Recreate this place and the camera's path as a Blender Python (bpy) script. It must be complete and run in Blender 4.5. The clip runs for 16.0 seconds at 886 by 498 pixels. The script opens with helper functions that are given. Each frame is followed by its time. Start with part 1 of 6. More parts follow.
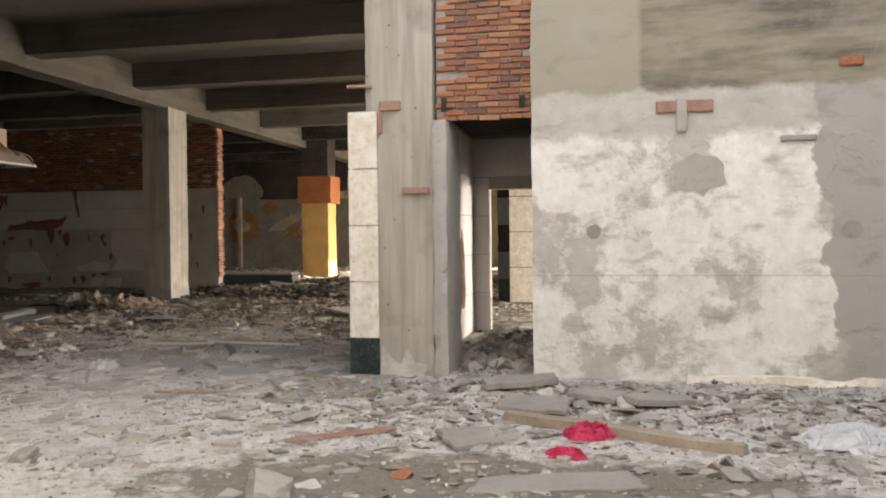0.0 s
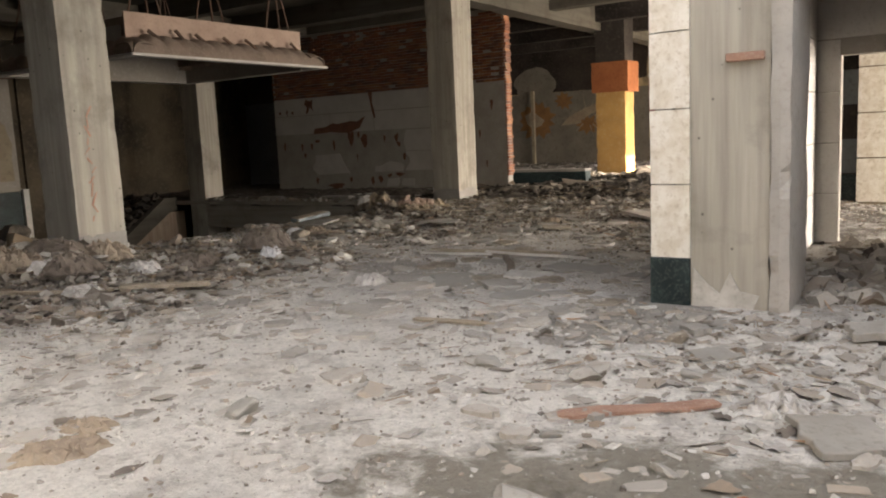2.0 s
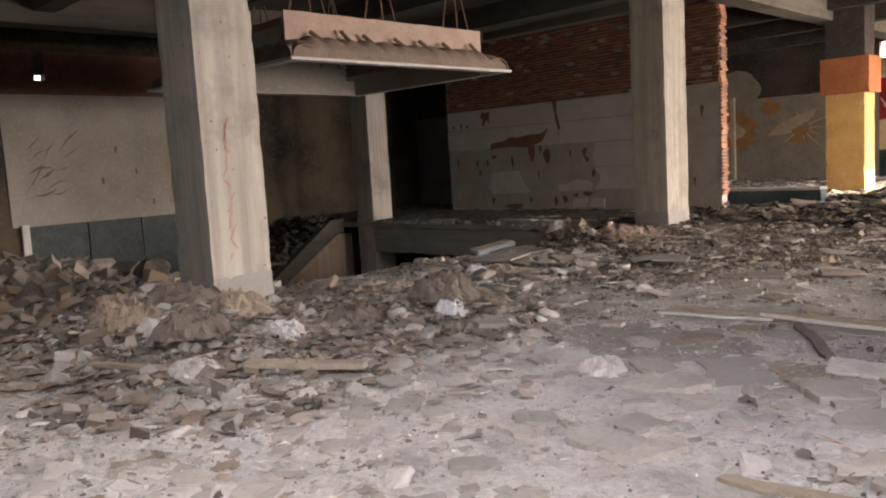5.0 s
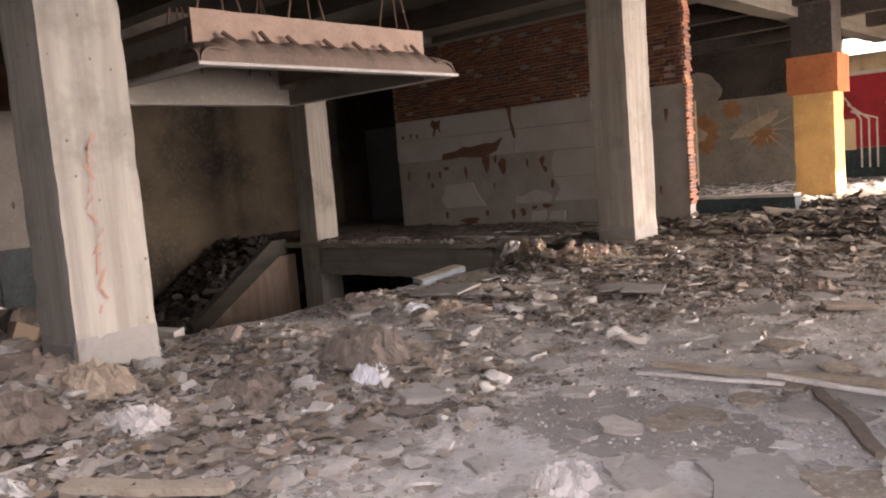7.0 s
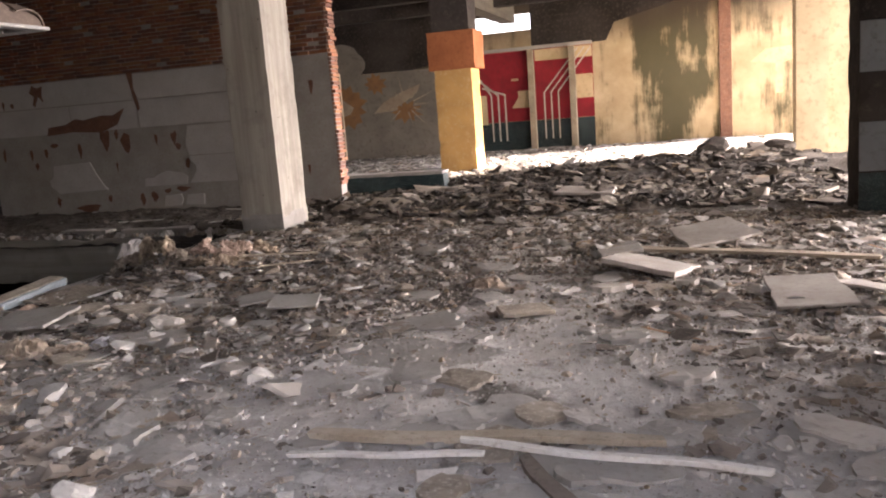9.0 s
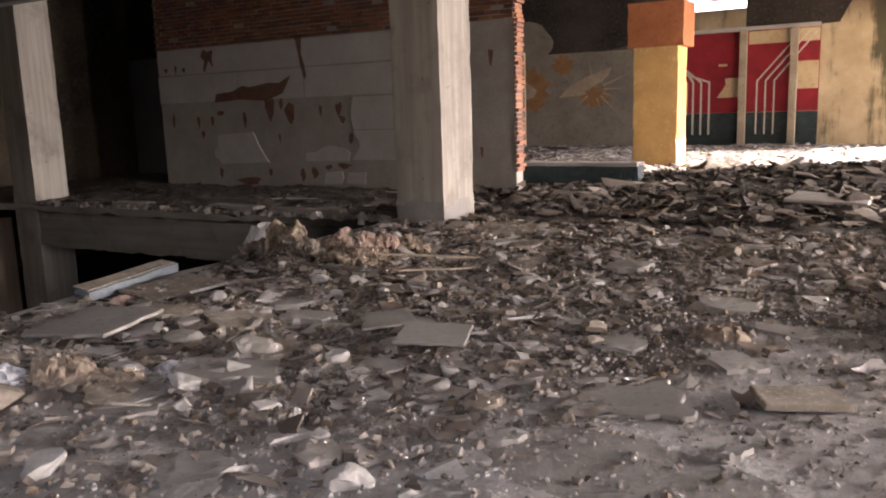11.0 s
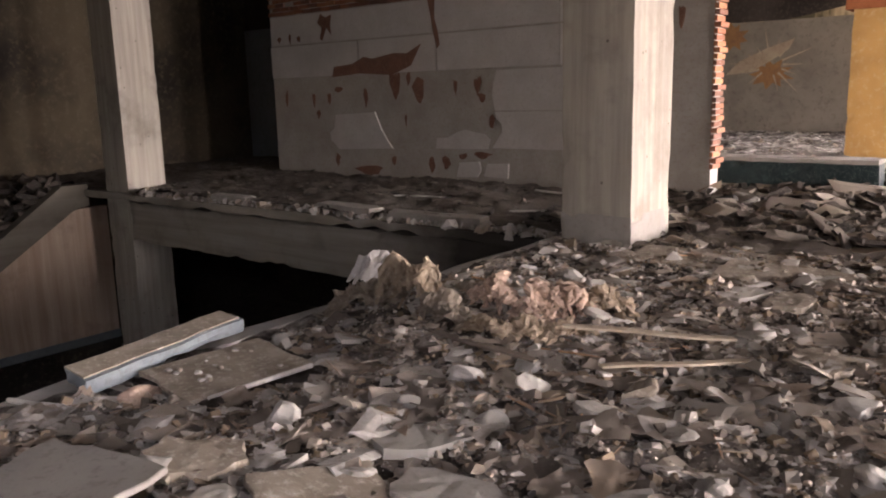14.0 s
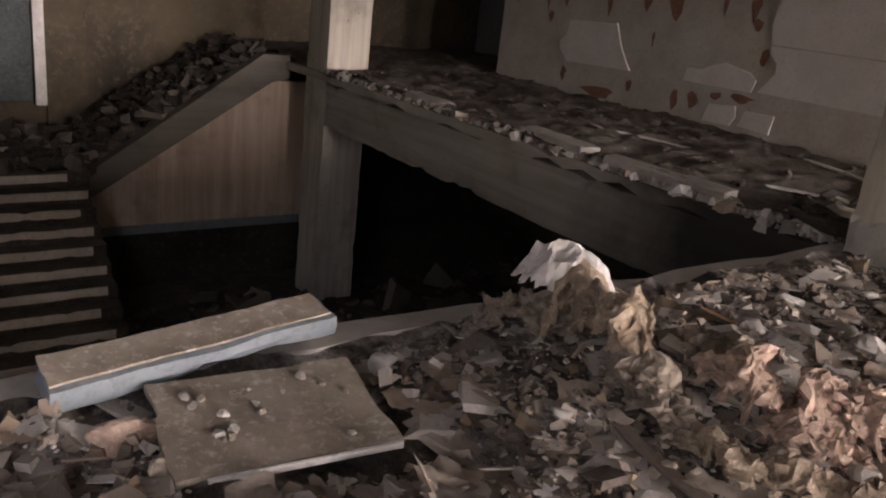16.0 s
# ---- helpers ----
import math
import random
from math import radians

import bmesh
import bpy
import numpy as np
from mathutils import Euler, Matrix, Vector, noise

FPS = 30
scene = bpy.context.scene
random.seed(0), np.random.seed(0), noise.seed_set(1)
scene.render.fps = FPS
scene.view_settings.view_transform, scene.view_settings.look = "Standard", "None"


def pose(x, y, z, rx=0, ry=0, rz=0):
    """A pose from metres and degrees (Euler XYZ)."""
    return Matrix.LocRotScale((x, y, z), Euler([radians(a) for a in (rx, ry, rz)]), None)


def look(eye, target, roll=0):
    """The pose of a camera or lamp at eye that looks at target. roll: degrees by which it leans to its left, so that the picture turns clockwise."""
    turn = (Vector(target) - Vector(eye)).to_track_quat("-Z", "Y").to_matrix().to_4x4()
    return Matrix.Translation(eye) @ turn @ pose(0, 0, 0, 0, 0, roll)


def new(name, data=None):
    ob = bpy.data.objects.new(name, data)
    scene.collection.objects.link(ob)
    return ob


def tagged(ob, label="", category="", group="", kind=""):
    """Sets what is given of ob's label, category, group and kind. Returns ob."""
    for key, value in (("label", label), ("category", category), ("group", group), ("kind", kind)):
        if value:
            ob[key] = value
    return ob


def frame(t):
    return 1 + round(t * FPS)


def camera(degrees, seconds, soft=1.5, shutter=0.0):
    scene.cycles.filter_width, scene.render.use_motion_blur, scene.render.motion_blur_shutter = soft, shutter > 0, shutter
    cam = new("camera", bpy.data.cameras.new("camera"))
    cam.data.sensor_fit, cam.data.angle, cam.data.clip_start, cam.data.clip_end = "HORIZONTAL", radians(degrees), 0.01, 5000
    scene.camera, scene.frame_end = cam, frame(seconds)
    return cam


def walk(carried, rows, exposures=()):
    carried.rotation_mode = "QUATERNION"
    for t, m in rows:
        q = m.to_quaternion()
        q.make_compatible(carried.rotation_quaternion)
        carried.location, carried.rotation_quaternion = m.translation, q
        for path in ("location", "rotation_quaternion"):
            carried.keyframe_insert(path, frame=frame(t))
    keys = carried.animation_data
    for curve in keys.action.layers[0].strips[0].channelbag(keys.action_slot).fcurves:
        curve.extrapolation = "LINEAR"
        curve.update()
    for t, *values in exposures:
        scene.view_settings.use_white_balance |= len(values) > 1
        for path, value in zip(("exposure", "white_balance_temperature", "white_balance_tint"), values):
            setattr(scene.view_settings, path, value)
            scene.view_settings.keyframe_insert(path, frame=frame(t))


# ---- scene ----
cam = camera(58.1, 16.0, soft=2.0)
PATH = [
    (0, (-0.051, 0.03, 1.48), (-0.454, 1.988, 1.446), -0.6),
    (0.5, (-0.167, 0.442, 1.45), (-0.738, 2.357, 1.386), 0.9),
    (1, (-0.31, 0.966, 1.506), (-1.203, 2.752, 1.395), -0.4),
    (1.5, (-0.401, 1.37, 1.476), (-1.429, 3.074, 1.281), -1.6),
    (2, (-0.635, 1.759, 1.454), (-1.714, 3.42, 1.178), -2.7),
    (2.5, (-0.879, 2.04, 1.481), (-2.001, 3.672, 1.209), -3.2),
    (3, (-1.168, 2.464, 1.474), (-2.438, 3.987, 1.215), -1.9),
    (3.5, (-1.518, 2.837, 1.462), (-2.74, 4.396, 1.183), -2.4),
    (4, (-1.901, 3.177, 1.405), (-3.179, 4.687, 1.113), -2.4),
    (6.5, (-3.501, 4.616, 1.559), (-4.988, 5.949, 1.451), -4.6),
    (7, (-3.593, 5.076, 1.548), (-4.929, 6.551, 1.347), -4.7),
    (7.5, (-3.917, 5.426, 1.54), (-4.869, 7.163, 1.262), -4.3),
    (8, (-4.101, 5.811, 1.58), (-4.727, 7.683, 1.258), -5.3),
    (10.5, (-4.982, 8.211, 1.614), (-5.61, 10.075, 1.256), -3.2),
    (11, (-5.287, 8.73, 1.422), (-6.276, 10.435, 1.081), -1.9),
    (11.5, (-5.685, 9.142, 1.356), (-6.976, 10.633, 1.024), -0.3),
    (12, (-6.044, 9.401, 1.368), (-7.489, 10.74, 1.019), -1.8),
    (12.5, (-6.438, 9.808, 1.387), (-8.002, 11.001, 1.027), -3.3),
    (13, (-6.763, 10.148, 1.379), (-8.224, 11.453, 0.978), -3.9),
    (13.5, (-6.959, 10.555, 1.387), (-8.269, 12.008, 0.972), -3.6),
    (14, (-7.24, 10.981, 1.405), (-8.475, 12.507, 1.023), -1.5),
    (14.5, (-7.597, 11.436, 1.402), (-8.899, 12.902, 1.005), -2.2),
    (15, (-7.859, 11.816, 1.368), (-9.342, 13.08, 0.921), -0.5),
    (15.5, (-8.205, 12.207, 1.339), (-9.709, 13.418, 0.82), 2.6),
    (16, (-8.535, 12.432, 1.4), (-10.068, 13.552, 0.77), 6.6),
]
walk(cam, [(t, look(eye, target, roll)) for t, eye, target, roll in PATH],
     exposures=[(0, 2.85, 7000, 12), (1, 2.9, 7000, 12), (2, 2.9, 7000, 12), (4, 3.2, 6900, 15), (6.5, 3.5, 6800, 25), (7.5, 3.7, 6700, 24), (8, 3.65, 6600, 23), (10.5, 3.5, 6200, 22), (11, 3.4, 6500, 24), (11.5, 3.7, 6600, 25), (12.5, 3.55, 6900, 29), (14, 3.85, 6600, 25), (15, 3.75, 6400, 21), (16, 3.75, 6700, 25)])

# ---- light ----
SUN_EL, SUN_AZ = 26.0, 66.0          # degrees; azimuth clockwise from +y
world = bpy.data.worlds.new("sky")
scene.world = world
world.use_nodes = True
wn = world.node_tree.nodes
sky = wn.new("ShaderNodeTexSky")
sky.sky_type, sky.sun_disc = "NISHITA", False
sky.sun_elevation, sky.sun_rotation = radians(SUN_EL), radians(SUN_AZ)
sky.dust_density, sky.air_density = 4.0, 1.0
soften = wn.new("ShaderNodeHueSaturation")
soften.inputs["Saturation"].default_value = 0.35
world.node_tree.links.new(sky.outputs[0], soften.inputs["Color"])
world.node_tree.links.new(soften.outputs[0], wn["Background"].inputs[0])
wn["Background"].inputs[1].default_value = 0.15
sun_data = bpy.data.lights.new("sun", "SUN")
sun_data.energy, sun_data.angle, sun_data.color = 5.0, radians(0.6), (1.0, 0.90, 0.76)
sun = new("sun", sun_data)
_d = Vector((math.sin(radians(SUN_AZ)) * math.cos(radians(SUN_EL)), math.cos(radians(SUN_AZ)) * math.cos(radians(SUN_EL)), math.sin(radians(SUN_EL))))
sun.rotation_euler = _d.to_track_quat("Z", "Y").to_euler()
# added area lamps in the east wall's open bays, boosting the sky light
for _y0, _y1 in ((14.6, 17.2), (18.1, 21.9), (22.7, 26.5)):
    bay_data = bpy.data.lights.new("bay_fill", "AREA")
    bay_data.shape, bay_data.size, bay_data.size_y = "RECTANGLE", 3.1, _y1 - _y0
    bay_data.energy, bay_data.color = (50.0 if _y0 < 15 else 26.0) * (_y1 - _y0), (1.0, 0.95, 0.90)
    bay = new("bay_fill", bay_data)
    bay.location = (3.95, (_y0 + _y1) / 2, 1.7)
    bay.rotation_euler = (0, radians(66), 0)


# ---- materials ----
class Nodes:
    """A small writer of node materials on world positions."""

    def __init__(self, name, rough=0.9, spec=0.25):
        self.m = bpy.data.materials.new(name)
        self.m.use_nodes = True
        self.t = self.m.node_tree
        self.b = self.t.nodes["Principled BSDF"]
        self.b.inputs["Roughness"].default_value = rough
        self.b.inputs["Specular IOR Level"].default_value = spec
        self.pos = self.t.nodes.new("ShaderNodeNewGeometry").outputs["Position"]

    def link(self, a, b):
        self.t.links.new(a, b)

    def stretch(self, sx, sy, sz, src=None):
        n = self.t.nodes.new("ShaderNodeMapping")
        n.inputs["Scale"].default_value = (sx, sy, sz)
        self.link(src or self.pos, n.inputs["Vector"])
        return n.outputs[0]

    def noise(self, scale, detail=5.0, rough=0.6, src=None, distort=0.0):
        n = self.t.nodes.new("ShaderNodeTexNoise")
        n.inputs["Scale"].default_value, n.inputs["Detail"].default_value = scale, detail
        n.inputs["Roughness"].default_value, n.inputs["Distortion"].default_value = rough, distort
        self.link(src or self.pos, n.inputs["Vector"])
        return n.outputs[0]

    def cells(self, scale, feature="F1", src=None):
        n = self.t.nodes.new("ShaderNodeTexVoronoi")
        n.feature = feature
        n.inputs["Scale"].default_value = scale
        self.link(src or self.pos, n.inputs["Vector"])
        return n.outputs["Distance"]

    def ramp(self, src, a, b):
        n = self.t.nodes.new("ShaderNodeMapRange")
        n.inputs["From Min"].default_value, n.inputs["From Max"].default_value = a, b
        self.link(src, n.inputs["Value"])
        return n.outputs[0]

    def mix(self, fac, a, b):
        n = self.t.nodes.new("ShaderNodeMix")
        n.data_type = "RGBA"
        for v, k in ((fac, 0), (a, 6), (b, 7)):
            if isinstance(v, (int, float)):
                n.inputs[k].default_value = v
            elif isinstance(v, tuple):
                n.inputs[k].default_value = (*v, 1)
            else:
                self.link(v, n.inputs[k])
        return n.outputs[2]

    def times(self, a, b, op="MULTIPLY"):
        n = self.t.nodes.new("ShaderNodeMath")
        n.operation = op
        for v, k in ((a, 0), (b, 1)):
            if isinstance(v, (int, float)):
                n.inputs[k].default_value = v
            else:
                self.link(v, n.inputs[k])
        return n.outputs[0]

    def axis(self, k):
        n = self.t.nodes.new("ShaderNodeSeparateXYZ")
        self.link(self.pos, n.inputs[0])
        return n.outputs[k]

    def island(self):
        return self.t.nodes.new("ShaderNodeNewGeometry").outputs["Random Per Island"]

    def each(self):
        return self.t.nodes.new("ShaderNodeObjectInfo").outputs["Random"]

    def bump(self, src, strength=0.4, depth=0.01):
        n = self.t.nodes.new("ShaderNodeBump")
        n.inputs["Strength"].default_value, n.inputs["Distance"].default_value = strength, depth
        self.link(src, n.inputs["Height"])
        self.link(n.outputs[0], self.b.inputs["Normal"])

    def done(self, colour):
        if isinstance(colour, tuple):
            self.b.inputs["Base Color"].default_value = (*colour, 1)
        else:
            self.link(colour, self.b.inputs["Base Color"])
        return self.m


def mottled(name, c1, c2, c3, big=0.9, small=14.0, rough=0.9, bump=0.4, depth=0.008, spec=0.2, lo=0.35, hi=0.65):
    """Two tones in large blotches, a third in small specks."""
    n = Nodes(name, rough, spec)
    c = n.mix(n.ramp(n.noise(big, 6, 0.62), lo, hi), c1, c2)
    fine = n.noise(small, 6, 0.7)
    c = n.mix(n.ramp(fine, 0.52, 0.75), c, c3)
    n.bump(fine, bump, depth)
    return n.done(c)


def board_concrete(name, c1, c2, c3, vertical=True, spots=True, fire=None):
    """Concrete cast against boards: streaks along the boards, stains, pin holes."""
    n = Nodes(name, 0.92, 0.2)
    s = n.stretch(9, 9, 0.5) if vertical else n.stretch(0.5, 0.5, 9)
    streak = n.noise(1.0, 4, 0.6, s)
    c = n.mix(n.ramp(streak, 0.35, 0.7), c1, c2)
    c = n.mix(n.times(n.ramp(n.noise(1.3, 6, 0.65), 0.52, 0.75), 0.8), c, c3)
    grain = n.noise(45, 5, 0.7)
    c = n.mix(n.times(n.ramp(grain, 0.55, 0.8), 0.4), c, c2)
    if spots:
        c = n.mix(n.times(n.ramp(n.cells(5.5), 0.09, 0.05), 0.7), c, tuple(v * 0.3 for v in c3))
    if fire:
        reach = n.times(n.axis(0), n.times(n.noise(1.6, 6, 0.65), 1.6), "ADD")
        c = n.mix(n.times(n.ramp(reach, fire[0], fire[1]), 0.92), c, (0.018, 0.016, 0.015))
    n.bump(n.times(streak, n.times(grain, 0.35), "ADD"), 0.5, 0.012)
    return n.done(c)


M = {}
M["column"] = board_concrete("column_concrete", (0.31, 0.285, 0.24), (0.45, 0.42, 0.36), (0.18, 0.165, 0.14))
# well below the column tone: ceiling shade is put into this colour
M["beam"] = board_concrete("shade_toned_beam_concrete", (0.11, 0.098, 0.08), (0.15, 0.135, 0.11), (0.065, 0.057, 0.048), vertical=False, spots=False)
M["ledge"] = board_concrete("scorched_edge_concrete", (0.25, 0.23, 0.195), (0.34, 0.315, 0.27), (0.16, 0.145, 0.12), vertical=False, spots=False, fire=(-13.4, -11.6))
# near-black tone: sooty rear hall, also basement, passage and recess surfaces
M["soot_black"] = mottled("soot_black_concrete", (0.022, 0.018, 0.016), (0.05, 0.042, 0.036), (0.09, 0.075, 0.06), 0.7, 10, 0.95)
M["cement"] = mottled("cement_render", (0.36, 0.34, 0.31), (0.44, 0.41, 0.37), (0.30, 0.28, 0.25), 1.2, 18)
M["west"] = mottled("stained_ochre_plaster", (0.125, 0.10, 0.066), (0.04, 0.034, 0.028), (0.16, 0.13, 0.09), 0.55, 9)
M["white_wall"] = mottled("dusty_white_plaster", (0.37, 0.34, 0.30), (0.28, 0.255, 0.22), (0.44, 0.41, 0.37), 0.8, 12)
M["blue_wall"] = mottled("dull_blue_grey_paint", (0.22, 0.24, 0.25), (0.17, 0.18, 0.19), (0.12, 0.12, 0.12), 0.8, 9)
M["mortar"] = mottled("tile_mortar_bed", (0.44, 0.42, 0.38), (0.36, 0.33, 0.29), (0.30, 0.25, 0.20), 2.2, 22, bump=0.8)
M["panel"] = mottled("white_wall_tile", (0.60, 0.58, 0.55), (0.50, 0.48, 0.45), (0.42, 0.39, 0.35), 1.6, 30, rough=0.55, bump=0.15)
M["marble"] = mottled("cream_marble", (0.66, 0.60, 0.50), (0.78, 0.74, 0.66), (0.46, 0.38, 0.28), 7, 18, rough=0.5, bump=0.2, lo=0.4, hi=0.6)
M["dust"] = mottled("grey_dust", (0.27, 0.25, 0.225), (0.35, 0.33, 0.30), (0.20, 0.185, 0.165), 2.2, 25)
M["white_lump"] = mottled("plaster_lump", (0.58, 0.56, 0.52), (0.42, 0.40, 0.36), (0.34, 0.31, 0.27), 5, 30, bump=0.7)
M["wood"] = mottled("weathered_wood", (0.38, 0.33, 0.26), (0.28, 0.23, 0.17), (0.18, 0.14, 0.10), 4, 40)
M["red_wood"] = mottled("reddish_plank", (0.36, 0.22, 0.16), (0.27, 0.16, 0.12), (0.42, 0.33, 0.27), 6, 40)
M["white_paint"] = mottled("chipped_white_paint", (0.68, 0.66, 0.62), (0.56, 0.54, 0.50), (0.36, 0.33, 0.28), 4, 30, rough=0.6)
M["rust"] = mottled("rusted_steel", (0.10, 0.075, 0.06), (0.17, 0.10, 0.07), (0.06, 0.05, 0.045), 6, 40)
M["hood_pink"] = mottled("pinkish_fibreboard", (0.50, 0.38, 0.31), (0.42, 0.31, 0.25), (0.33, 0.25, 0.20), 2.5, 20)
M["hood_brown"] = mottled("dusty_brown_fibreboard", (0.27, 0.21, 0.17), (0.20, 0.155, 0.125), (0.34, 0.28, 0.23), 2.5, 16)
M["brown_panel"] = board_concrete("brown_streaked_wall", (0.42, 0.31, 0.23), (0.56, 0.45, 0.35), (0.25, 0.18, 0.135), spots=False)
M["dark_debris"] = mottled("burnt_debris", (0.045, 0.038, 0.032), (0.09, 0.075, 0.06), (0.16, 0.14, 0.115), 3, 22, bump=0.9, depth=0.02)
M["riser"] = mottled("pale_stone_riser", (0.62, 0.53, 0.42), (0.52, 0.44, 0.35), (0.32, 0.26, 0.21), 3, 20)
M["red_cloth"] = mottled("crimson_cloth", (0.42, 0.025, 0.07), (0.55, 0.06, 0.12), (0.26, 0.015, 0.04), 9, 60, rough=0.8)
M["foil"] = mottled("crumpled_grey_foil", (0.56, 0.56, 0.57), (0.42, 0.42, 0.43), (0.66, 0.66, 0.67), 6, 30, rough=0.45, spec=0.6)
M["plastic"] = mottled("dirty_clear_plastic", (0.50, 0.48, 0.45), (0.40, 0.37, 0.34), (0.60, 0.58, 0.55), 6, 30, rough=0.3, spec=0.5)
M["blue_slab"] = mottled("blue_grey_painted_edge", (0.15, 0.18, 0.20), (0.20, 0.225, 0.24), (0.12, 0.125, 0.125), 3, 20)
M["slab_top"] = mottled("cracked_slab_top", (0.30, 0.26, 0.21), (0.19, 0.16, 0.125), (0.50, 0.46, 0.40), 5, 26, bump=0.9)
M["ins_yellow"] = mottled("yellowed_insulation_wool", (0.37, 0.295, 0.21), (0.22, 0.175, 0.13), (0.52, 0.45, 0.35), 6, 35, bump=1.0, depth=0.02)
M["ins_pink"] = mottled("pink_insulation_wool", (0.50, 0.37, 0.29), (0.30, 0.22, 0.175), (0.66, 0.55, 0.45), 6, 35, bump=1.0, depth=0.02)
M["ins_grey"] = mottled("grey_insulation_wool", (0.28, 0.24, 0.19), (0.19, 0.16, 0.13), (0.38, 0.33, 0.26), 6, 35, bump=1.0, depth=0.02)
M["yellow_paint"] = mottled("ochre_yellow_paint", (0.48, 0.29, 0.10), (0.38, 0.22, 0.08), (0.52, 0.38, 0.19), 1.5, 12)
M["orange_paint"] = mottled("orange_brown_paint", (0.34, 0.125, 0.05), (0.26, 0.09, 0.035), (0.22, 0.075, 0.03), 1.5, 12)
M["warm_plaster"] = mottled("warm_beige_plaster", (0.50, 0.40, 0.25), (0.38, 0.29, 0.17), (0.24, 0.18, 0.10), 0.7, 7)
M["mural_grey"] = mottled("mural_grey_paint", (0.16, 0.145, 0.12), (0.22, 0.20, 0.165), (0.11, 0.09, 0.075), 0.9, 9)
M["mural_red"] = mottled("mural_red_paint", (0.30, 0.025, 0.033), (0.20, 0.02, 0.026), (0.16, 0.03, 0.03), 1.2, 8)
M["mural_cream"] = mottled("mural_cream_paint", (0.58, 0.46, 0.28), (0.48, 0.37, 0.21), (0.36, 0.26, 0.15), 1.5, 9)
M["mural_orange"] = mottled("mural_orange_paint", (0.27, 0.15, 0.065), (0.20, 0.11, 0.05), (0.15, 0.095, 0.06), 2, 9)
M["mural_white"] = mottled("mural_white_paint", (0.58, 0.54, 0.46), (0.48, 0.44, 0.37), (0.33, 0.28, 0.22), 2, 9)
M["mural_pale"] = mottled("mural_dirty_pale_paint", (0.34, 0.29, 0.21), (0.26, 0.21, 0.15), (0.19, 0.155, 0.11), 2, 9)
M["moss"] = mottled("mossy_stain", (0.07, 0.072, 0.035), (0.13, 0.11, 0.055), (0.035, 0.03, 0.02), 1.8, 8)
M["red_brown"] = mottled("bared_red_brick", (0.22, 0.115, 0.075), (0.16, 0.085, 0.06), (0.30, 0.20, 0.15), 5, 25, bump=0.8)
M["sketch"] = mottled("brown_sketch_paint", (0.15, 0.11, 0.075), (0.21, 0.165, 0.12), (0.10, 0.07, 0.05), 8, 30)
M["graffiti"] = mottled("faded_red_spray", (0.46, 0.20, 0.14), (0.44, 0.30, 0.24), (0.45, 0.40, 0.34), 9, 30)
# outdoor ground, tone raised so it bounces more light into the hall
M["grass"] = mottled("pale_bounce_yard", (0.40, 0.36, 0.29), (0.32, 0.29, 0.23), (0.46, 0.42, 0.36), 0.4, 6)
M["grey_patch"] = mottled("dark_cement_patch", (0.27, 0.255, 0.23), (0.31, 0.295, 0.27), (0.23, 0.215, 0.195), 2.5, 22)

M["shard_plain"] = mottled("broken_board_face", (0.44, 0.41, 0.37), (0.34, 0.31, 0.27), (0.26, 0.23, 0.20), 3, 18, bump=0.6)
M["rag_plain"] = mottled("dusty_sackcloth", (0.32, 0.26, 0.195), (0.22, 0.175, 0.135), (0.42, 0.36, 0.29), 5, 30)
M["rag_dark"] = mottled("dirty_dark_cloth", (0.14, 0.115, 0.095), (0.20, 0.165, 0.135), (0.09, 0.075, 0.065), 5, 30)


def green_marble():
    n = Nodes("dark_green_marble", 0.5, 0.3)
    vein = n.noise(7, 8, 0.65, None, 2.5)
    line = n.times(vein, -0.5, "ADD")
    n2 = n.t.nodes.new("ShaderNodeMath")
    n2.operation = "ABSOLUTE"
    n.link(line, n2.inputs[0])
    c = n.mix(n.ramp(n.noise(3), 0.4, 0.65), (0.008, 0.017, 0.018), (0.018, 0.034, 0.035))
    c = n.mix(n.times(n.ramp(n2.outputs[0], 0.012, 0.0), 0.6), c, (0.22, 0.26, 0.25))
    return n.done(c)


M["green"] = green_marble()



def rear_plaster():
    """Beige plaster with dark green damp running down it."""
    n = Nodes("damp_beige_plaster", 0.92, 0.2)
    c = n.mix(n.ramp(n.noise(0.9, 6, 0.65), 0.35, 0.65), (0.52, 0.42, 0.27), (0.38, 0.29, 0.17))
    run = n.times(n.noise(1.0, 6, 0.65, n.stretch(1.5, 1, 0.22)), n.times(n.noise(0.8, 5, 0.6), 0.5), "ADD")
    x = n.axis(0)
    zone = n.times(n.ramp(x, -6.5, -5.6), n.ramp(x, -3.6, -4.5))
    c = n.mix(n.times(n.ramp(n.times(run, n.times(zone, 0.20), "ADD"), 0.76, 0.90), 0.92), c, (0.06, 0.058, 0.032))
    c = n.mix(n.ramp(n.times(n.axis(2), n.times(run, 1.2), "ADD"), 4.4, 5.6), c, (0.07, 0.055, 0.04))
    n.bump(n.noise(14, 5, 0.7), 0.5, 0.01)
    return n.done(c)


M["rear"] = rear_plaster()


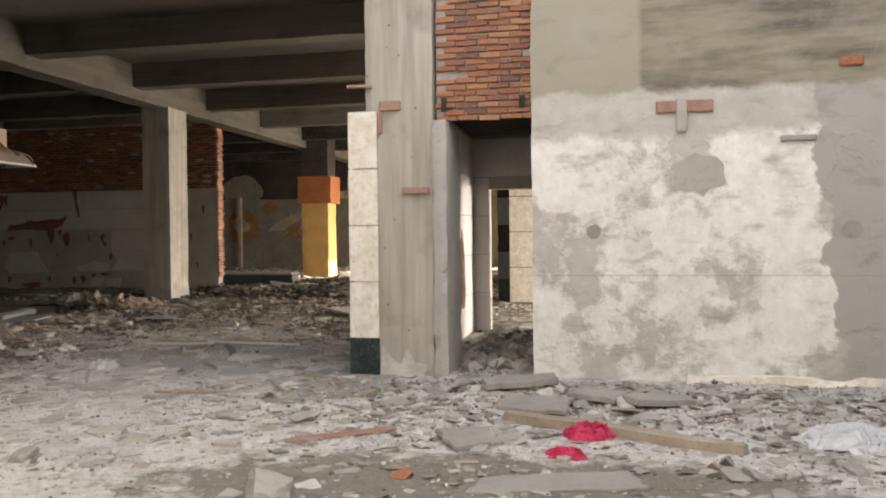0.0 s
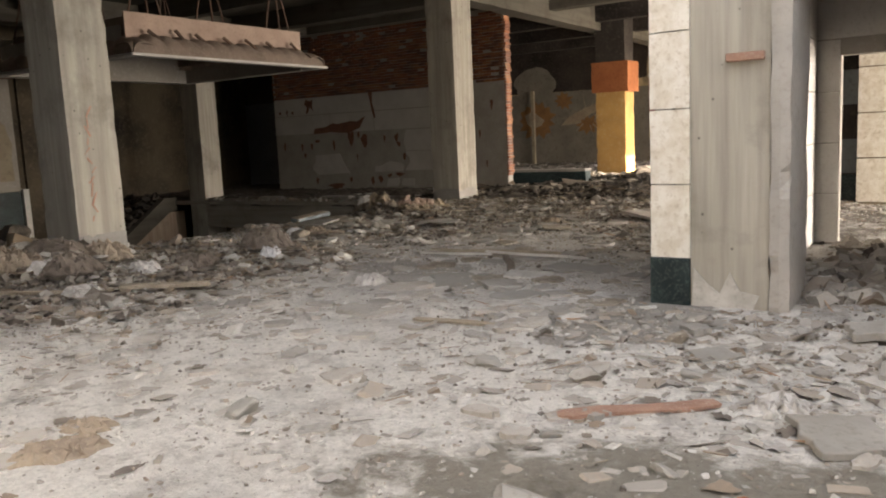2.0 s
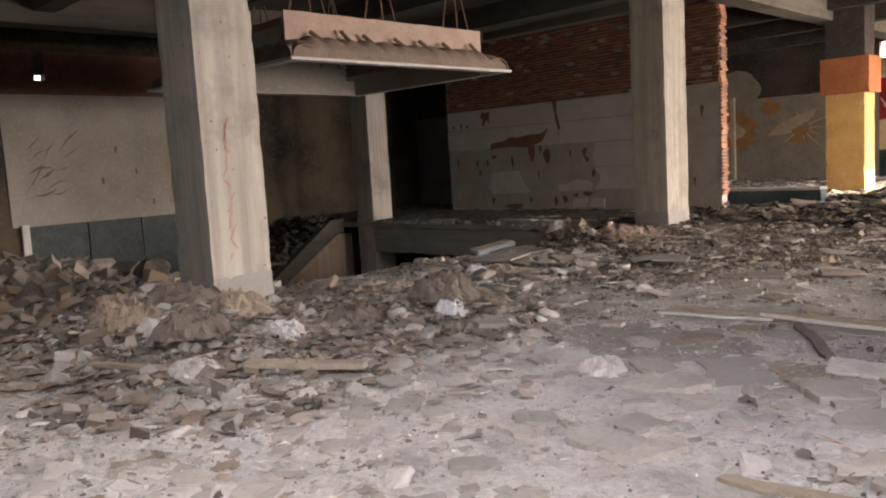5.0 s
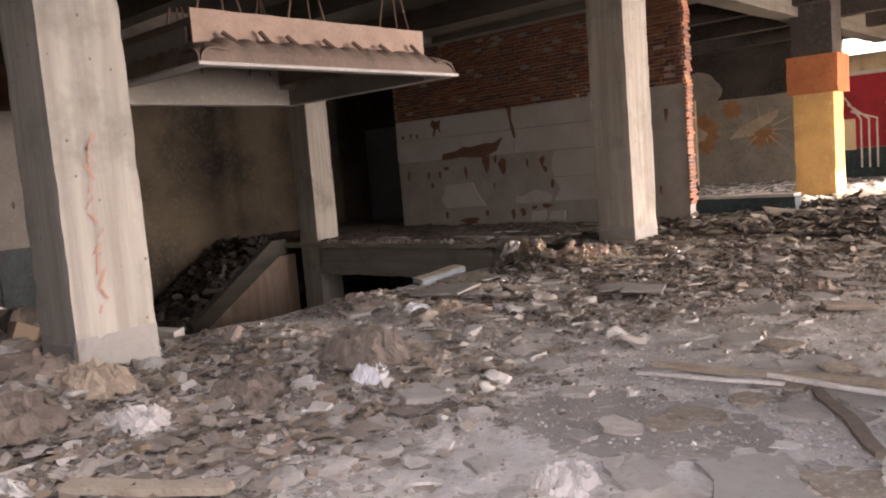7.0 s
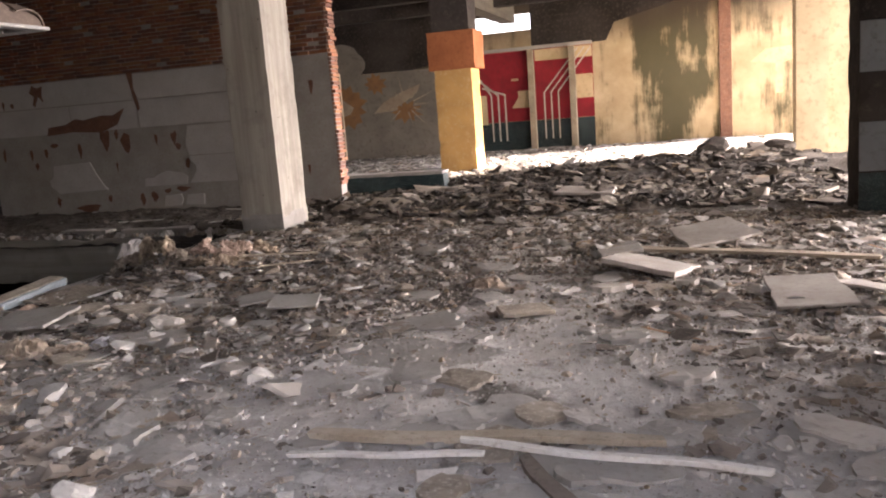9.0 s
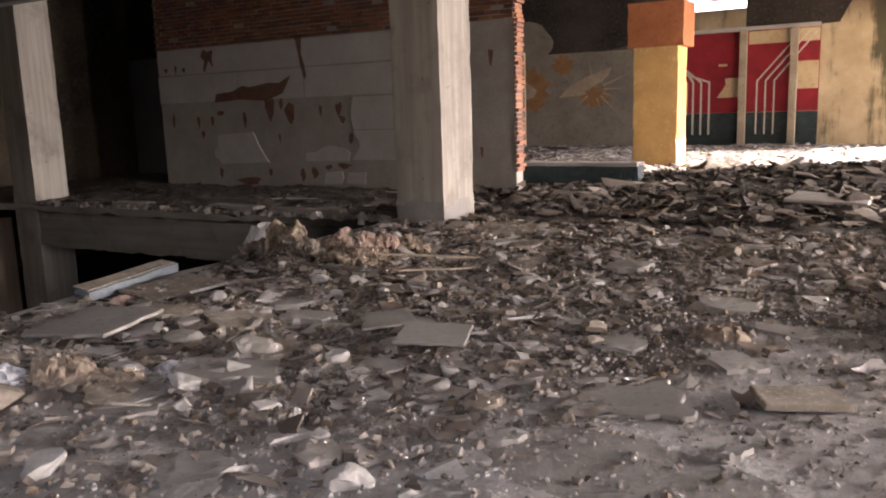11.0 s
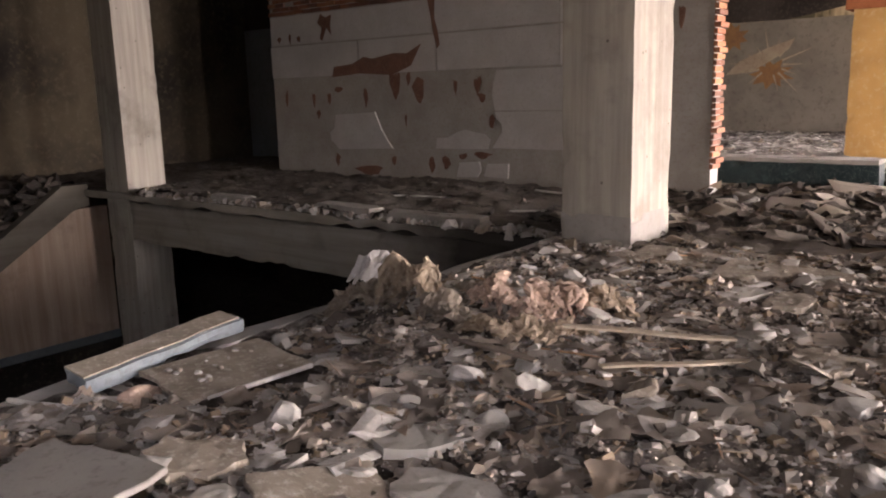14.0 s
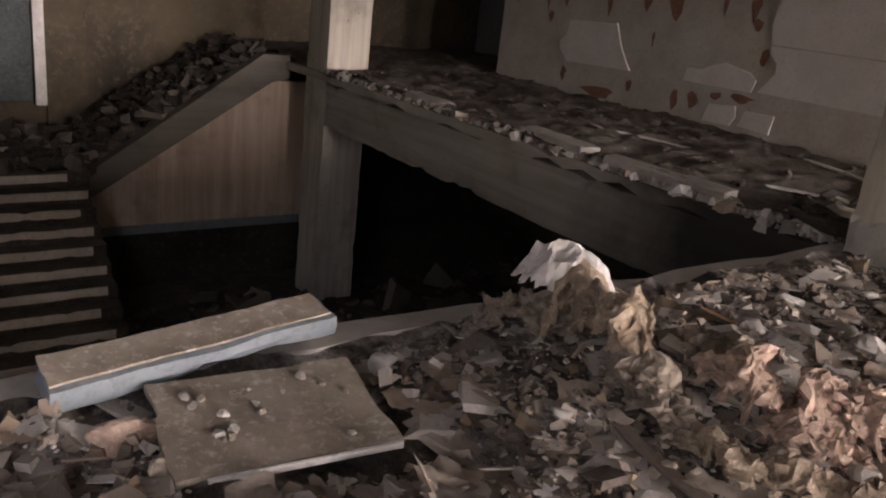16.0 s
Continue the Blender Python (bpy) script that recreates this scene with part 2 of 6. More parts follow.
def brick_mat(name, piece, dark=1.0):
    n = Nodes(name, 0.9, 0.2)
    r = n.each() if piece else n.island()
    c = n.mix(n.ramp(r, 0.0, 0.55), (0.20 * dark, 0.10 * dark, 0.075 * dark), (0.42 * dark, 0.155 * dark, 0.075 * dark))
    c = n.mix(n.ramp(r, 0.55, 1.0), c, (0.52 * dark, 0.25 * dark, 0.12 * dark))
    c = n.mix(n.ramp(n.noise(1.1), 0.5, 0.75), c, (0.15 * dark, 0.085 * dark, 0.065 * dark))
    g = n.noise(38, 6, 0.7)
    c = n.mix(n.times(n.ramp(g, 0.45, 0.75), 0.7), c, (0.40 * dark, 0.33 * dark, 0.28 * dark))
    n.bump(g, 0.6, 0.008)
    return n.done(c)


M["brick"] = brick_mat("fired_brick", True, 0.75)
M["brick_rest"] = brick_mat("fired_brick_far", False)
# same brick recipe at 0.62 tone, for the interior wall
M["brick_dim"] = brick_mat("darker_brick", True, 0.62)
M["brick_dim_rest"] = brick_mat("darker_brick_far", False, 0.62)


def wall_plaster():
    """Patched facade: grey render, pale skim coat with ragged edges, scraped upper band."""
    n = Nodes("patched_facade_plaster", 0.92, 0.2)
    z = n.axis(2)
    x = n.axis(0)
    wob = n.noise(2.4, 7, 0.65)
    wob2 = n.noise(0.85, 6, 0.6)
    base = n.mix(n.ramp(n.noise(5, 6, 0.65), 0.35, 0.7), (0.42, 0.40, 0.36), (0.52, 0.50, 0.455))
    pale = n.mix(n.ramp(n.noise(9, 6, 0.7), 0.35, 0.7), (0.66, 0.64, 0.59), (0.80, 0.78, 0.73))
    skim = n.ramp(n.times(n.times(wob2, 0.9), n.times(wob, 0.6), "ADD"), 0.69, 0.76)
    low = n.ramp(n.times(z, n.times(wob, 0.5), "ADD"), 2.75, 2.66)
    c = n.mix(n.times(skim, low), base, pale)
    c = n.mix(n.ramp(n.times(n.times(x, n.times(wob, 0.55), "ADD"), n.times(n.times(z, -1.4, "ADD"), 0.10), "ADD"), 2.27, 2.30), c, (0.36, 0.345, 0.315))
    scrape = n.mix(n.ramp(n.noise(1.0, 6, 0.65, n.stretch(0.9, 1, 5.5)), 0.42, 0.68), (0.27, 0.24, 0.18), (0.12, 0.105, 0.085))
    scrape = n.mix(n.ramp(n.times(x, n.times(wob, 0.1), "ADD"), 0.36, 0.30), scrape, (0.33, 0.30, 0.235))
    c = n.mix(n.ramp(n.times(z, n.times(wob, 0.3), "ADD"), 3.0, 3.06), c, scrape)
    seam = n.t.nodes.new("ShaderNodeMath")
    seam.operation = "ABSOLUTE"
    n.link(n.times(z, -1.06, "ADD"), seam.inputs[0])
    c = n.mix(n.times(n.ramp(seam.outputs[0], 0.007, 0.003), 0.45), c, (0.25, 0.23, 0.20))
    stain = n.times(n.ramp(n.noise(3.2, 5, 0.6, n.stretch(0.7, 1, 1.6)), 0.56, 0.72), 0.6)
    c = n.mix(stain, c, (0.22, 0.205, 0.175))
    c = n.mix(n.times(n.ramp(n.noise(1.6, 7, 0.7), 0.5, 0.68), 0.45), c, (0.34, 0.32, 0.28))
    c = n.mix(n.times(n.ramp(n.noise(11, 7, 0.75), 0.58, 0.70), 0.4), c, (0.27, 0.25, 0.22))
    n.bump(n.times(n.times(skim, low), n.times(n.noise(30, 5, 0.7), 0.35), "ADD"), 0.8, 0.012)
    return n.done(c)


M["facade"] = wall_plaster()


def floor_mat():
    """Dust and chalk over concrete: trodden grey patches, white plaster dust, dark soil where it burnt."""
    n = Nodes("dusty_rubble_floor", 0.93, 0.2)
    y, x = n.axis(1), n.axis(0)
    big = n.noise(0.55, 7, 0.66)
    mid = n.noise(2.6, 7, 0.68)
    fine = n.noise(22, 6, 0.72)
    grit = n.noise(60, 4, 0.7)

    def blob(cx, cy, rx, ry, rag=3.0):
        """Squared distance from a ragged oval, 1 at its rim."""
        px, py = n.times(n.times(x, -cx, "ADD"), 1 / rx), n.times(n.times(y, -cy, "ADD"), 1 / ry)
        d = n.times(n.times(px, px), n.times(py, py), "ADD")
        return n.times(d, n.times(n.times(mid, -0.5, "ADD"), rag), "ADD")

    c = n.mix(n.ramp(mid, 0.35, 0.66), (0.37, 0.345, 0.315), (0.54, 0.515, 0.475))
    c = n.mix(n.times(n.ramp(n.noise(1.3, 8, 0.7, None, 0.6), 0.50, 0.53), 0.7), c, (0.45, 0.435, 0.41))
    near = n.ramp(n.times(y, n.times(mid, 2.0), "ADD"), 11.5, 7.0)
    white = n.times(n.ramp(n.times(big, n.times(mid, 0.7), "ADD"), 0.68, 0.84), near)
    c = n.mix(n.times(white, n.ramp(fine, 0.2, 0.6)), c, (0.76, 0.73, 0.68))
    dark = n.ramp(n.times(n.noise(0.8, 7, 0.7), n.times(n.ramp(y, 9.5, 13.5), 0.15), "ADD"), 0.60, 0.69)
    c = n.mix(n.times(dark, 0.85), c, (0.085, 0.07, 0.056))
    c = n.mix(n.times(n.ramp(blob(-0.6, 4.5, 2.2, 0.8), 1.3, 0.8), 0.8), c, (0.16, 0.14, 0.105))
    heap = n.times(n.ramp(n.times(x, n.times(mid, 2.0), "ADD"), -5.8, -7.2), n.ramp(n.times(y, n.times(mid, 1.5), "ADD"), 5.6, 6.8))
    heap = n.times(heap, n.ramp(n.times(y, n.times(mid, 2.0), "ADD"), 12.0, 9.6))
    c = n.mix(n.times(heap, 0.8), c, (0.085, 0.07, 0.056))
    soil = n.times(n.ramp(n.times(x, n.times(mid, 2.5), "ADD"), -5.6, -7.0), n.ramp(n.times(y, n.times(mid, 2.0), "ADD"), 11.6, 12.8))
    c = n.mix(n.times(soil, n.ramp(n.noise(4.5, 7, 0.7), 0.62, 0.42)), c, (0.055, 0.045, 0.037))
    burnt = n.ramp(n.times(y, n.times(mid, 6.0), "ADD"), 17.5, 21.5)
    # burnt tone stops past y 28, painting the sunlit floor there paler
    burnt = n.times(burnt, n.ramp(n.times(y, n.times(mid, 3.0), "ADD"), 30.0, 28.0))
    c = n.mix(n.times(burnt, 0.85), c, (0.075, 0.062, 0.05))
    c = n.mix(n.times(n.ramp(n.noise(7.5, 7, 0.75), 0.54, 0.68), 0.55), c, (0.20, 0.18, 0.155))
    c = n.mix(n.times(n.ramp(fine, 0.62, 0.74), 0.8), c, (0.60, 0.58, 0.54))
    c = n.mix(n.times(n.ramp(grit, 0.6, 0.72), 0.55), c, (0.12, 0.105, 0.09))
    for cx, cy, rx, ry in ((-5.9, 9.05, 0.85, 0.55), (-2.75, 7.55, 0.75, 0.85), (-6.2, 11.6, 0.55, 0.33), (-7.25, 10.25, 0.5, 0.36)):
        d = blob(cx, cy, rx, ry)
        c = n.mix(n.times(n.ramp(d, 2.3, 1.2), n.ramp(fine, 0.35, 0.6)), c, (0.66, 0.64, 0.61))
        c = n.mix(n.ramp(d, 1.06, 0.96), c, n.mix(n.ramp(fine, 0.3, 0.7), (0.30, 0.28, 0.255), (0.36, 0.34, 0.31)))
    n.bump(n.times(fine, n.times(mid, 0.8), "ADD"), 1.0, 0.04)
    return n.done(c)


M["floor"] = floor_mat()


def rubble_mat(name, tones, rough=0.92, dust=0.65, powder=(0.36, 0.335, 0.30)):
    """Broken pieces, a tone each, with dust settled on their upper sides."""
    n = Nodes(name, rough, 0.2)
    r = n.island()
    c = tones[0]
    for k, tone in enumerate(tones[1:]):
        a = (k + 1) / len(tones)
        c = n.mix(n.ramp(r, a - 0.02, a + 0.02), c, tone)
    g = n.noise(40, 5, 0.7)
    c = n.mix(n.times(n.ramp(g, 0.45, 0.75), 0.5), c, (0.20, 0.175, 0.15))
    up = n.t.nodes.new("ShaderNodeSeparateXYZ")
    n.link(n.t.nodes.new("ShaderNodeNewGeometry").outputs["Normal"], up.inputs[0])
    settled = n.times(n.ramp(up.outputs[2], 0.35, 0.9), n.ramp(n.noise(5, 6, 0.7), 0.30, 0.62))
    c = n.mix(n.times(settled, dust), c, powder)
    n.bump(g, 0.7, 0.008)
    return n.done(c)


M["rubble"] = rubble_mat("mixed_rubble", [(0.28, 0.255, 0.22), (0.21, 0.185, 0.16), (0.36, 0.33, 0.295), (0.13, 0.11, 0.09), (0.24, 0.19, 0.145), (0.46, 0.44, 0.40), (0.09, 0.075, 0.065)])
M["rubble_dark"] = rubble_mat("burnt_rubble", [(0.15, 0.125, 0.10), (0.10, 0.085, 0.07), (0.24, 0.205, 0.17), (0.075, 0.062, 0.052), (0.34, 0.30, 0.25), (0.20, 0.15, 0.10)], dust=0.5, powder=(0.17, 0.15, 0.125))
M["charred"] = rubble_mat("charred_rubble", [(0.03, 0.026, 0.022), (0.05, 0.042, 0.035), (0.022, 0.02, 0.018), (0.085, 0.072, 0.06), (0.16, 0.14, 0.115)], dust=0.25, powder=(0.09, 0.078, 0.065))
M["shard"] = rubble_mat("plaster_shards", [(0.42, 0.39, 0.35), (0.54, 0.51, 0.47), (0.32, 0.29, 0.26), (0.62, 0.60, 0.56), (0.36, 0.30, 0.24), (0.25, 0.22, 0.19)])
M["sticks"] = rubble_mat("splintered_sticks", [(0.34, 0.27, 0.19), (0.24, 0.18, 0.125), (0.46, 0.41, 0.34), (0.17, 0.13, 0.10), (0.40, 0.24, 0.14)])
M["rag"] = rubble_mat("dirty_rags", [(0.24, 0.20, 0.16), (0.17, 0.14, 0.115), (0.36, 0.31, 0.26), (0.30, 0.23, 0.17), (0.13, 0.11, 0.095), (0.46, 0.43, 0.40)], dust=0.45, powder=(0.22, 0.195, 0.165))


# ---- mesh tools ----
def thing(name, label="", category="", group="", kind="", at=(0, 0, 0)):
    ob = new(name)
    ob.location = at
    ob.empty_display_size = 0.1
    return tagged(ob, label, category, group, kind)


def part(name, bm, material, parent=None, label=""):
    me = bpy.data.meshes.new(name)
    bm.normal_update()
    bm.to_mesh(me)
    bm.free()
    me.materials.append(M[material])
    ob = new(name, me)
    if parent is not None:
        ob.parent = parent
        up, p = Vector((0, 0, 0)), parent
        while p is not None:
            up += p.location
            p = p.parent
        ob.matrix_parent_inverse = Matrix.Translation(-up)
    return tagged(ob, label)


def add_box(bm, x0, x1, y0, y1, z0, z1):
    v = [bm.verts.new(c) for c in ((x0, y0, z0), (x1, y0, z0), (x1, y1, z0), (x0, y1, z0), (x0, y0, z1), (x1, y0, z1), (x1, y1, z1), (x0, y1, z1))]
    for f in ((3, 2, 1, 0), (4, 5, 6, 7), (0, 1, 5, 4), (1, 2, 6, 5), (2, 3, 7, 6), (3, 0, 4, 7)):
        bm.faces.new([v[k] for k in f])
    return v


def boxes(*dims):
    bm = bmesh.new()
    for d in dims:
        add_box(bm, *d)
    return bm


def bevelled(dims, width=0.01, segments=1):
    bm = boxes(dims)
    bmesh.ops.bevel(bm, geom=list(bm.edges), offset=width, segments=segments, affect="EDGES")
    return bm


def rough_box(x0, x1, y0, y1, z0, z1, step=0.12, amp=0.008, chip=0.02):
    """A box of fine facets with uneven faces and chipped arrises."""
    bm = bmesh.new()
    lo, hi = (x0, y0, z0), (x1, y1, z1)
    cuts = [[lo[k] + (hi[k] - lo[k]) * i / max(1, round((hi[k] - lo[k]) / step)) for i in range(max(1, round((hi[k] - lo[k]) / step)) + 1)] for k in range(3)]
    made = {}

    def vert(p):
        key = tuple(round(c, 4) for c in p)
        if key not in made:
            q = Vector(p)
            off = noise.noise_vector(q * 3.1) * amp + noise.noise_vector(q * 11.0) * amp * 0.5
            on = sum(1 for k in range(3) if abs(p[k] - lo[k]) < 1e-6 or abs(p[k] - hi[k]) < 1e-6)
            if on >= 2:
                mid = Vector([(lo[k] + hi[k]) / 2 if abs(hi[k] - lo[k]) < 2 else p[k] for k in range(3)])
                bite = max(0.0, noise.noise(q * 4.3) - 0.12) * chip * 3 + chip * 0.25
                off += (mid - q).normalized() * bite
            made[key] = bm.verts.new(q + off)
        return made[key]

    for k in range(3):
        a, b = [j for j in range(3) if j != k]
        for side in (0, 1):
            for i in range(len(cuts[a]) - 1):
                for j in range(len(cuts[b]) - 1):
                    quad = []
                    for u, v in ((i, j), (i + 1, j), (i + 1, j + 1), (i, j + 1)):
                        p = [0, 0, 0]
                        p[k], p[a], p[b] = (lo if side == 0 else hi)[k], cuts[a][u], cuts[b][v]
                        quad.append(vert(p))
                    flip = (side == 0) != (k == 1)
                    bm.faces.new(quad[::-1] if flip else quad)
    return bm


def outline(n, rx, rz, seed, jag=0.25):
    rnd = random.Random(seed)
    return [(rx * math.cos(2 * math.pi * k / n) * (1 + rnd.uniform(-jag, jag)), rz * math.sin(2 * math.pi * k / n) * (1 + rnd.uniform(-jag, jag))) for k in range(n)]


def jagged_block(cx, cz, rx, rz, seed):
    """A rectangle with broken sides."""
    rnd = random.Random(seed)
    ring = [(-rx + 2 * rx * k / 7, -rz) for k in range(7)] + [(rx, -rz + 2 * rz * k / 4) for k in range(4)]
    ring += [(rx - 2 * rx * k / 7, rz) for k in range(7)] + [(-rx, rz - 2 * rz * k / 4) for k in range(4)]
    return [(cx + x * rnd.uniform(0.82, 1.04), cz + z * rnd.uniform(0.7, 1.06)) for x, z in ring]


def plate_on_wall(pts, y, thick=0.006):
    """A flat patch with that outline (x, z), proud of a wall whose face looks towards -y."""
    bm = bmesh.new()
    back = [bm.verts.new((x, y, z)) for x, z in pts]
    front = [bm.verts.new((x, y - thick, z)) for x, z in pts]
    n = len(pts)
    bm.faces.new(front)
    for k in range(n):
        bm.faces.new((back[k], back[(k + 1) % n], front[(k + 1) % n], front[k]))
    bmesh.ops.recalc_face_normals(bm, faces=bm.faces)
    bmesh.ops.triangulate(bm, faces=[f for f in bm.faces if len(f.verts) > 4])
    return bm


def rect(x0, x1, z0, z1):
    return [(x0, z0), (x1, z0), (x1, z1), (x0, z1)]


def plate_on_side(pts, x, thick=0.006):
    """The same for a wall that looks towards +x; the outline is (y, z)."""
    bm = plate_on_wall(pts, 0.0, thick)
    for v in bm.verts:
        v.co = Vector((x - v.co.y, v.co.x, v.co.z))
    return bm


# ---- lie of the ground ----
def value_noise(x, y, seed):
    xi, yi = np.floor(x), np.floor(y)
    fx, fy = x - xi, y - yi
    fx, fy = fx * fx * (3 - 2 * fx), fy * fy * (3 - 2 * fy)

    def corner(i, j):
        h = np.sin(i * 127.1 + j * 311.7 + seed * 74.7) * 43758.5453
        return h - np.floor(h)

    a, b, c, d = corner(xi, yi), corner(xi + 1, yi), corner(xi, yi + 1), corner(xi + 1, yi + 1)
    return (a + (b - a) * fx) * (1 - fy) + (c + (d - c) * fx) * fy


def fbm(x, y, scale, seed, octaves=4):
    total, amp = 0.0, 0.5
    for k in range(octaves):
        total = total + amp * (value_noise(x * scale + 3.7 * k, y * scale - 1.9 * k, seed + k) - 0.5)
        scale, amp = scale * 2.03, amp * 0.5
    return total


def ease(v, a, b):
    t = np.clip((v - a) / (b - a), 0, 1)
    return t * t * (3 - 2 * t)


def bell(x, y, cx, cy, rx, ry):
    return np.exp(-(((x - cx) / rx) ** 2 + ((y - cy) / ry) ** 2))


def litter(x, y):
    """How thick the rubble lies, 0 to 1."""
    r = 0.07 + 0.0 * x
    r = r + 0.95 * bell(x, y, -9.2, 7.3, 2.0, 1.3) + 0.7 * bell(x, y, -8.0, 9.0, 1.0, 0.8)
    r = r + 0.8 * ease(x, -6.0, -8.2) * ease(y, 10.8, 12.2)
    r = r + 0.5 * ease(y, 13.5, 16.5) + 0.35 * bell(x, y, -3.8, 13.5, 1.4, 2.4)
    r = r + 0.6 * bell(x, y, 0.3, 7.0, 3.0, 1.1) + 0.35 * bell(x, y, -1.2, 10.0, 0.7, 1.8)
    r = r + 0.12 * ease(x, -4.5, -8.0) * ease(y, 3.0, 6.0)
    r = r + 0.9 * ease(x, -10.9, -11.4) * ease(y, 9.5, 8.6)
    r = r - 0.35 * bell(x, y, -5.2, 8.9, 1.3, 1.3) - 0.2 * bell(x, y, -5.6, 11.5, 1.0, 1.5)
    return np.clip(r + 0.35 * fbm(x, y, 0.9, 5), 0.02, 1.0)


def ground_z(x, y):
    x, y = np.asarray(x, float), np.asarray(y, float)
    r = litter(x, y)
    z = 0.035 * fbm(x, y, 0.8, 11) + 0.02 * fbm(x, y, 5.0, 21) + r * (0.14 * fbm(x, y, 2.2, 31) + 0.12 * fbm(x, y, 7.0, 41))
    z = z + 0.26 * bell(x, y, -9.3, 7.0, 1.5, 0.9) + 0.22 * bell(x, y, -7.9, 9.0, 0.5, 0.45) + 0.16 * bell(x, y, -9.8, 9.3, 1.0, 0.8)
    z = z + 0.12 * bell(x, y, -10.2, 14.8, 0.8, 0.7) + 0.10 * bell(x, y, -10.2, 11.2, 0.8, 0.5)
    z = z + 0.35 * bell(x, y, -14.0, 7.4, 3.0, 1.0)
    z = z + 0.25 * bell(x, y, -5.5, 24.0, 3.5, 1.3) + 0.2 * bell(x, y, -3.0, 24.5, 2.0, 1.2)
    z = z - 0.09 * bell(x, y, -10.75, 13.35, 0.55, 0.75)
    return z + 0.01


def gz(x, y):
    return float(ground_z(np.array([x]), np.array([y]))[0])


def sheet(x0, x1, y0, y1, step, name, material, skip=None):
    nx, ny = int(round((x1 - x0) / step)) + 1, int(round((y1 - y0) / step)) + 1
    gx, gy = np.meshgrid(np.linspace(x0, x1, nx), np.linspace(y0, y1, ny))
    co = np.stack([gx.ravel(), gy.ravel(), ground_z(gx, gy).ravel()], 1)
    i = (np.arange(ny - 1)[:, None] * nx + np.arange(nx - 1)[None, :]).ravel()
    quads = np.stack([i, i + 1, i + nx + 1, i + nx], 1)
    me = bpy.data.meshes.new(name)
    me.from_pydata(co.tolist(), [], quads.tolist())
    me.materials.append(M[material])
    return new(name, me)


# ---- setting: ground and floors ----
def structure(ob, label, category):
    return tagged(ob, label, category, "", "structure")


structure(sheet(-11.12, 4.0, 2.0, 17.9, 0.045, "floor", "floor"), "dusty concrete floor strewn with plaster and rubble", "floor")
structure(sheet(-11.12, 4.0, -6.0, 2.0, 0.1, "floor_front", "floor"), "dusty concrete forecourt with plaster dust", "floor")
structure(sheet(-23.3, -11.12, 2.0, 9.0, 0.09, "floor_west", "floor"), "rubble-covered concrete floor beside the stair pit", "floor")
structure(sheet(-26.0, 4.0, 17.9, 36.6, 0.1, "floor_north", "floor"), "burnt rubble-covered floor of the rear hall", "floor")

g = boxes()
for x0, x1, y0, y1 in ((-900, 900, -900, -6.0), (-900, 900, 36.6, 900), (-900, -26.0, -6.0, 36.6), (4.0, 900, -6.0, 36.6), (-26.0, -11.12, -6.0, 2.0)):
    v = [g.verts.new(c) for c in ((x0, y0, -0.12), (x1, y0, -0.12), (x1, y1, -0.12), (x0, y1, -0.12))]
    g.faces.new(v)
structure(part("ground", g, "grass"), "open yard around the ruined building, pale to bounce light indoors", "ground")

# floor slab edges and the basement
structure(part("floor_slab_edge", rough_box(-11.3, -11.1, 9.0, 17.9, -3.75, -0.02, 0.3, 0.02, 0.05), "cement"), "rough concrete side of the stair pit", "wall")
structure(part("pit_wall_south", rough_box(-23.3, -11.3, 8.8, 9.0, -3.75, -0.02, 0.4, 0.02, 0.03), "cement"), "concrete pit wall", "wall")
pit = boxes((-26.0, -11.3, 9.0, 26.0, -3.95, -3.75))
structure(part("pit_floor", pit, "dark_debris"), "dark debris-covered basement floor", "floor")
structure(part("basement_wall_north", boxes((-26.0, -11.1, 24.0, 24.2, -3.75, -0.1)), "soot_black"), "dark basement wall", "wall")
structure(part("basement_wall_west", boxes((-23.6, -23.3, 9.0, 24.0, -3.75, -1.9)), "soot_black"), "dark basement wall", "wall")
structure(part("basement_wall_east", boxes((-11.3, -11.1, 17.9, 24.0, -3.75, -0.9)), "soot_black"), "dark basement wall", "wall")

# ledge: edge beam and slab over the basement
structure(part("ledge_beam", rough_box(-19.45, -11.13, 17.9, 18.3, -0.86, -0.2, 0.15, 0.012, 0.03), "ledge"), "concrete edge beam along the pit", "beam")
structure(part("ledge_slab", rough_box(-23.3, -11.13, 17.84, 24.0, -0.2, -0.06, 0.25, 0.015, 0.05), "ledge"), "broken concrete slab edge", "slab")
structure(part("basement_beam", rough_box(-16.4, -16.0, 18.3, 24.0, -0.8, -0.2, 0.4, 0.01, 0.02), "beam"), "basement ceiling beam", "beam")

# ---- setting: columns and beams ----
COLS = {"column_a": (-10.82, -10.10, 7.77, 8.47, -0.1, 4.65), "column_b": (-11.13, -10.41, 17.62, 18.47, -0.1, 4.65),
        "column_d": (-20.15, -19.45, 17.9, 18.6, -3.75, 4.65), "column_z": (-20.15, -19.45, 7.77, 8.47, -0.1, 4.65),
        "column_c": (-2.56, -1.83, 8.2, 8.95, -0.1, 5.2), "column_h": (-2.05, -1.36, 27.0, 27.7, -0.1, 5.2)}
for key, dims in COLS.items():
    structure(part(key, rough_box(*dims, 0.11, 0.004, 0.013), "warm_plaster" if key == "column_h" else "column"), "square board-marked concrete column with chipped edges", "column")
structure(part("column_foot_a", rough_box(-10.835, -10.085, 7.755, 8.485, 0.0, 0.42, 0.07, 0.012, 0.05), "grey_patch"), "grey cement patch round the column foot", "column")
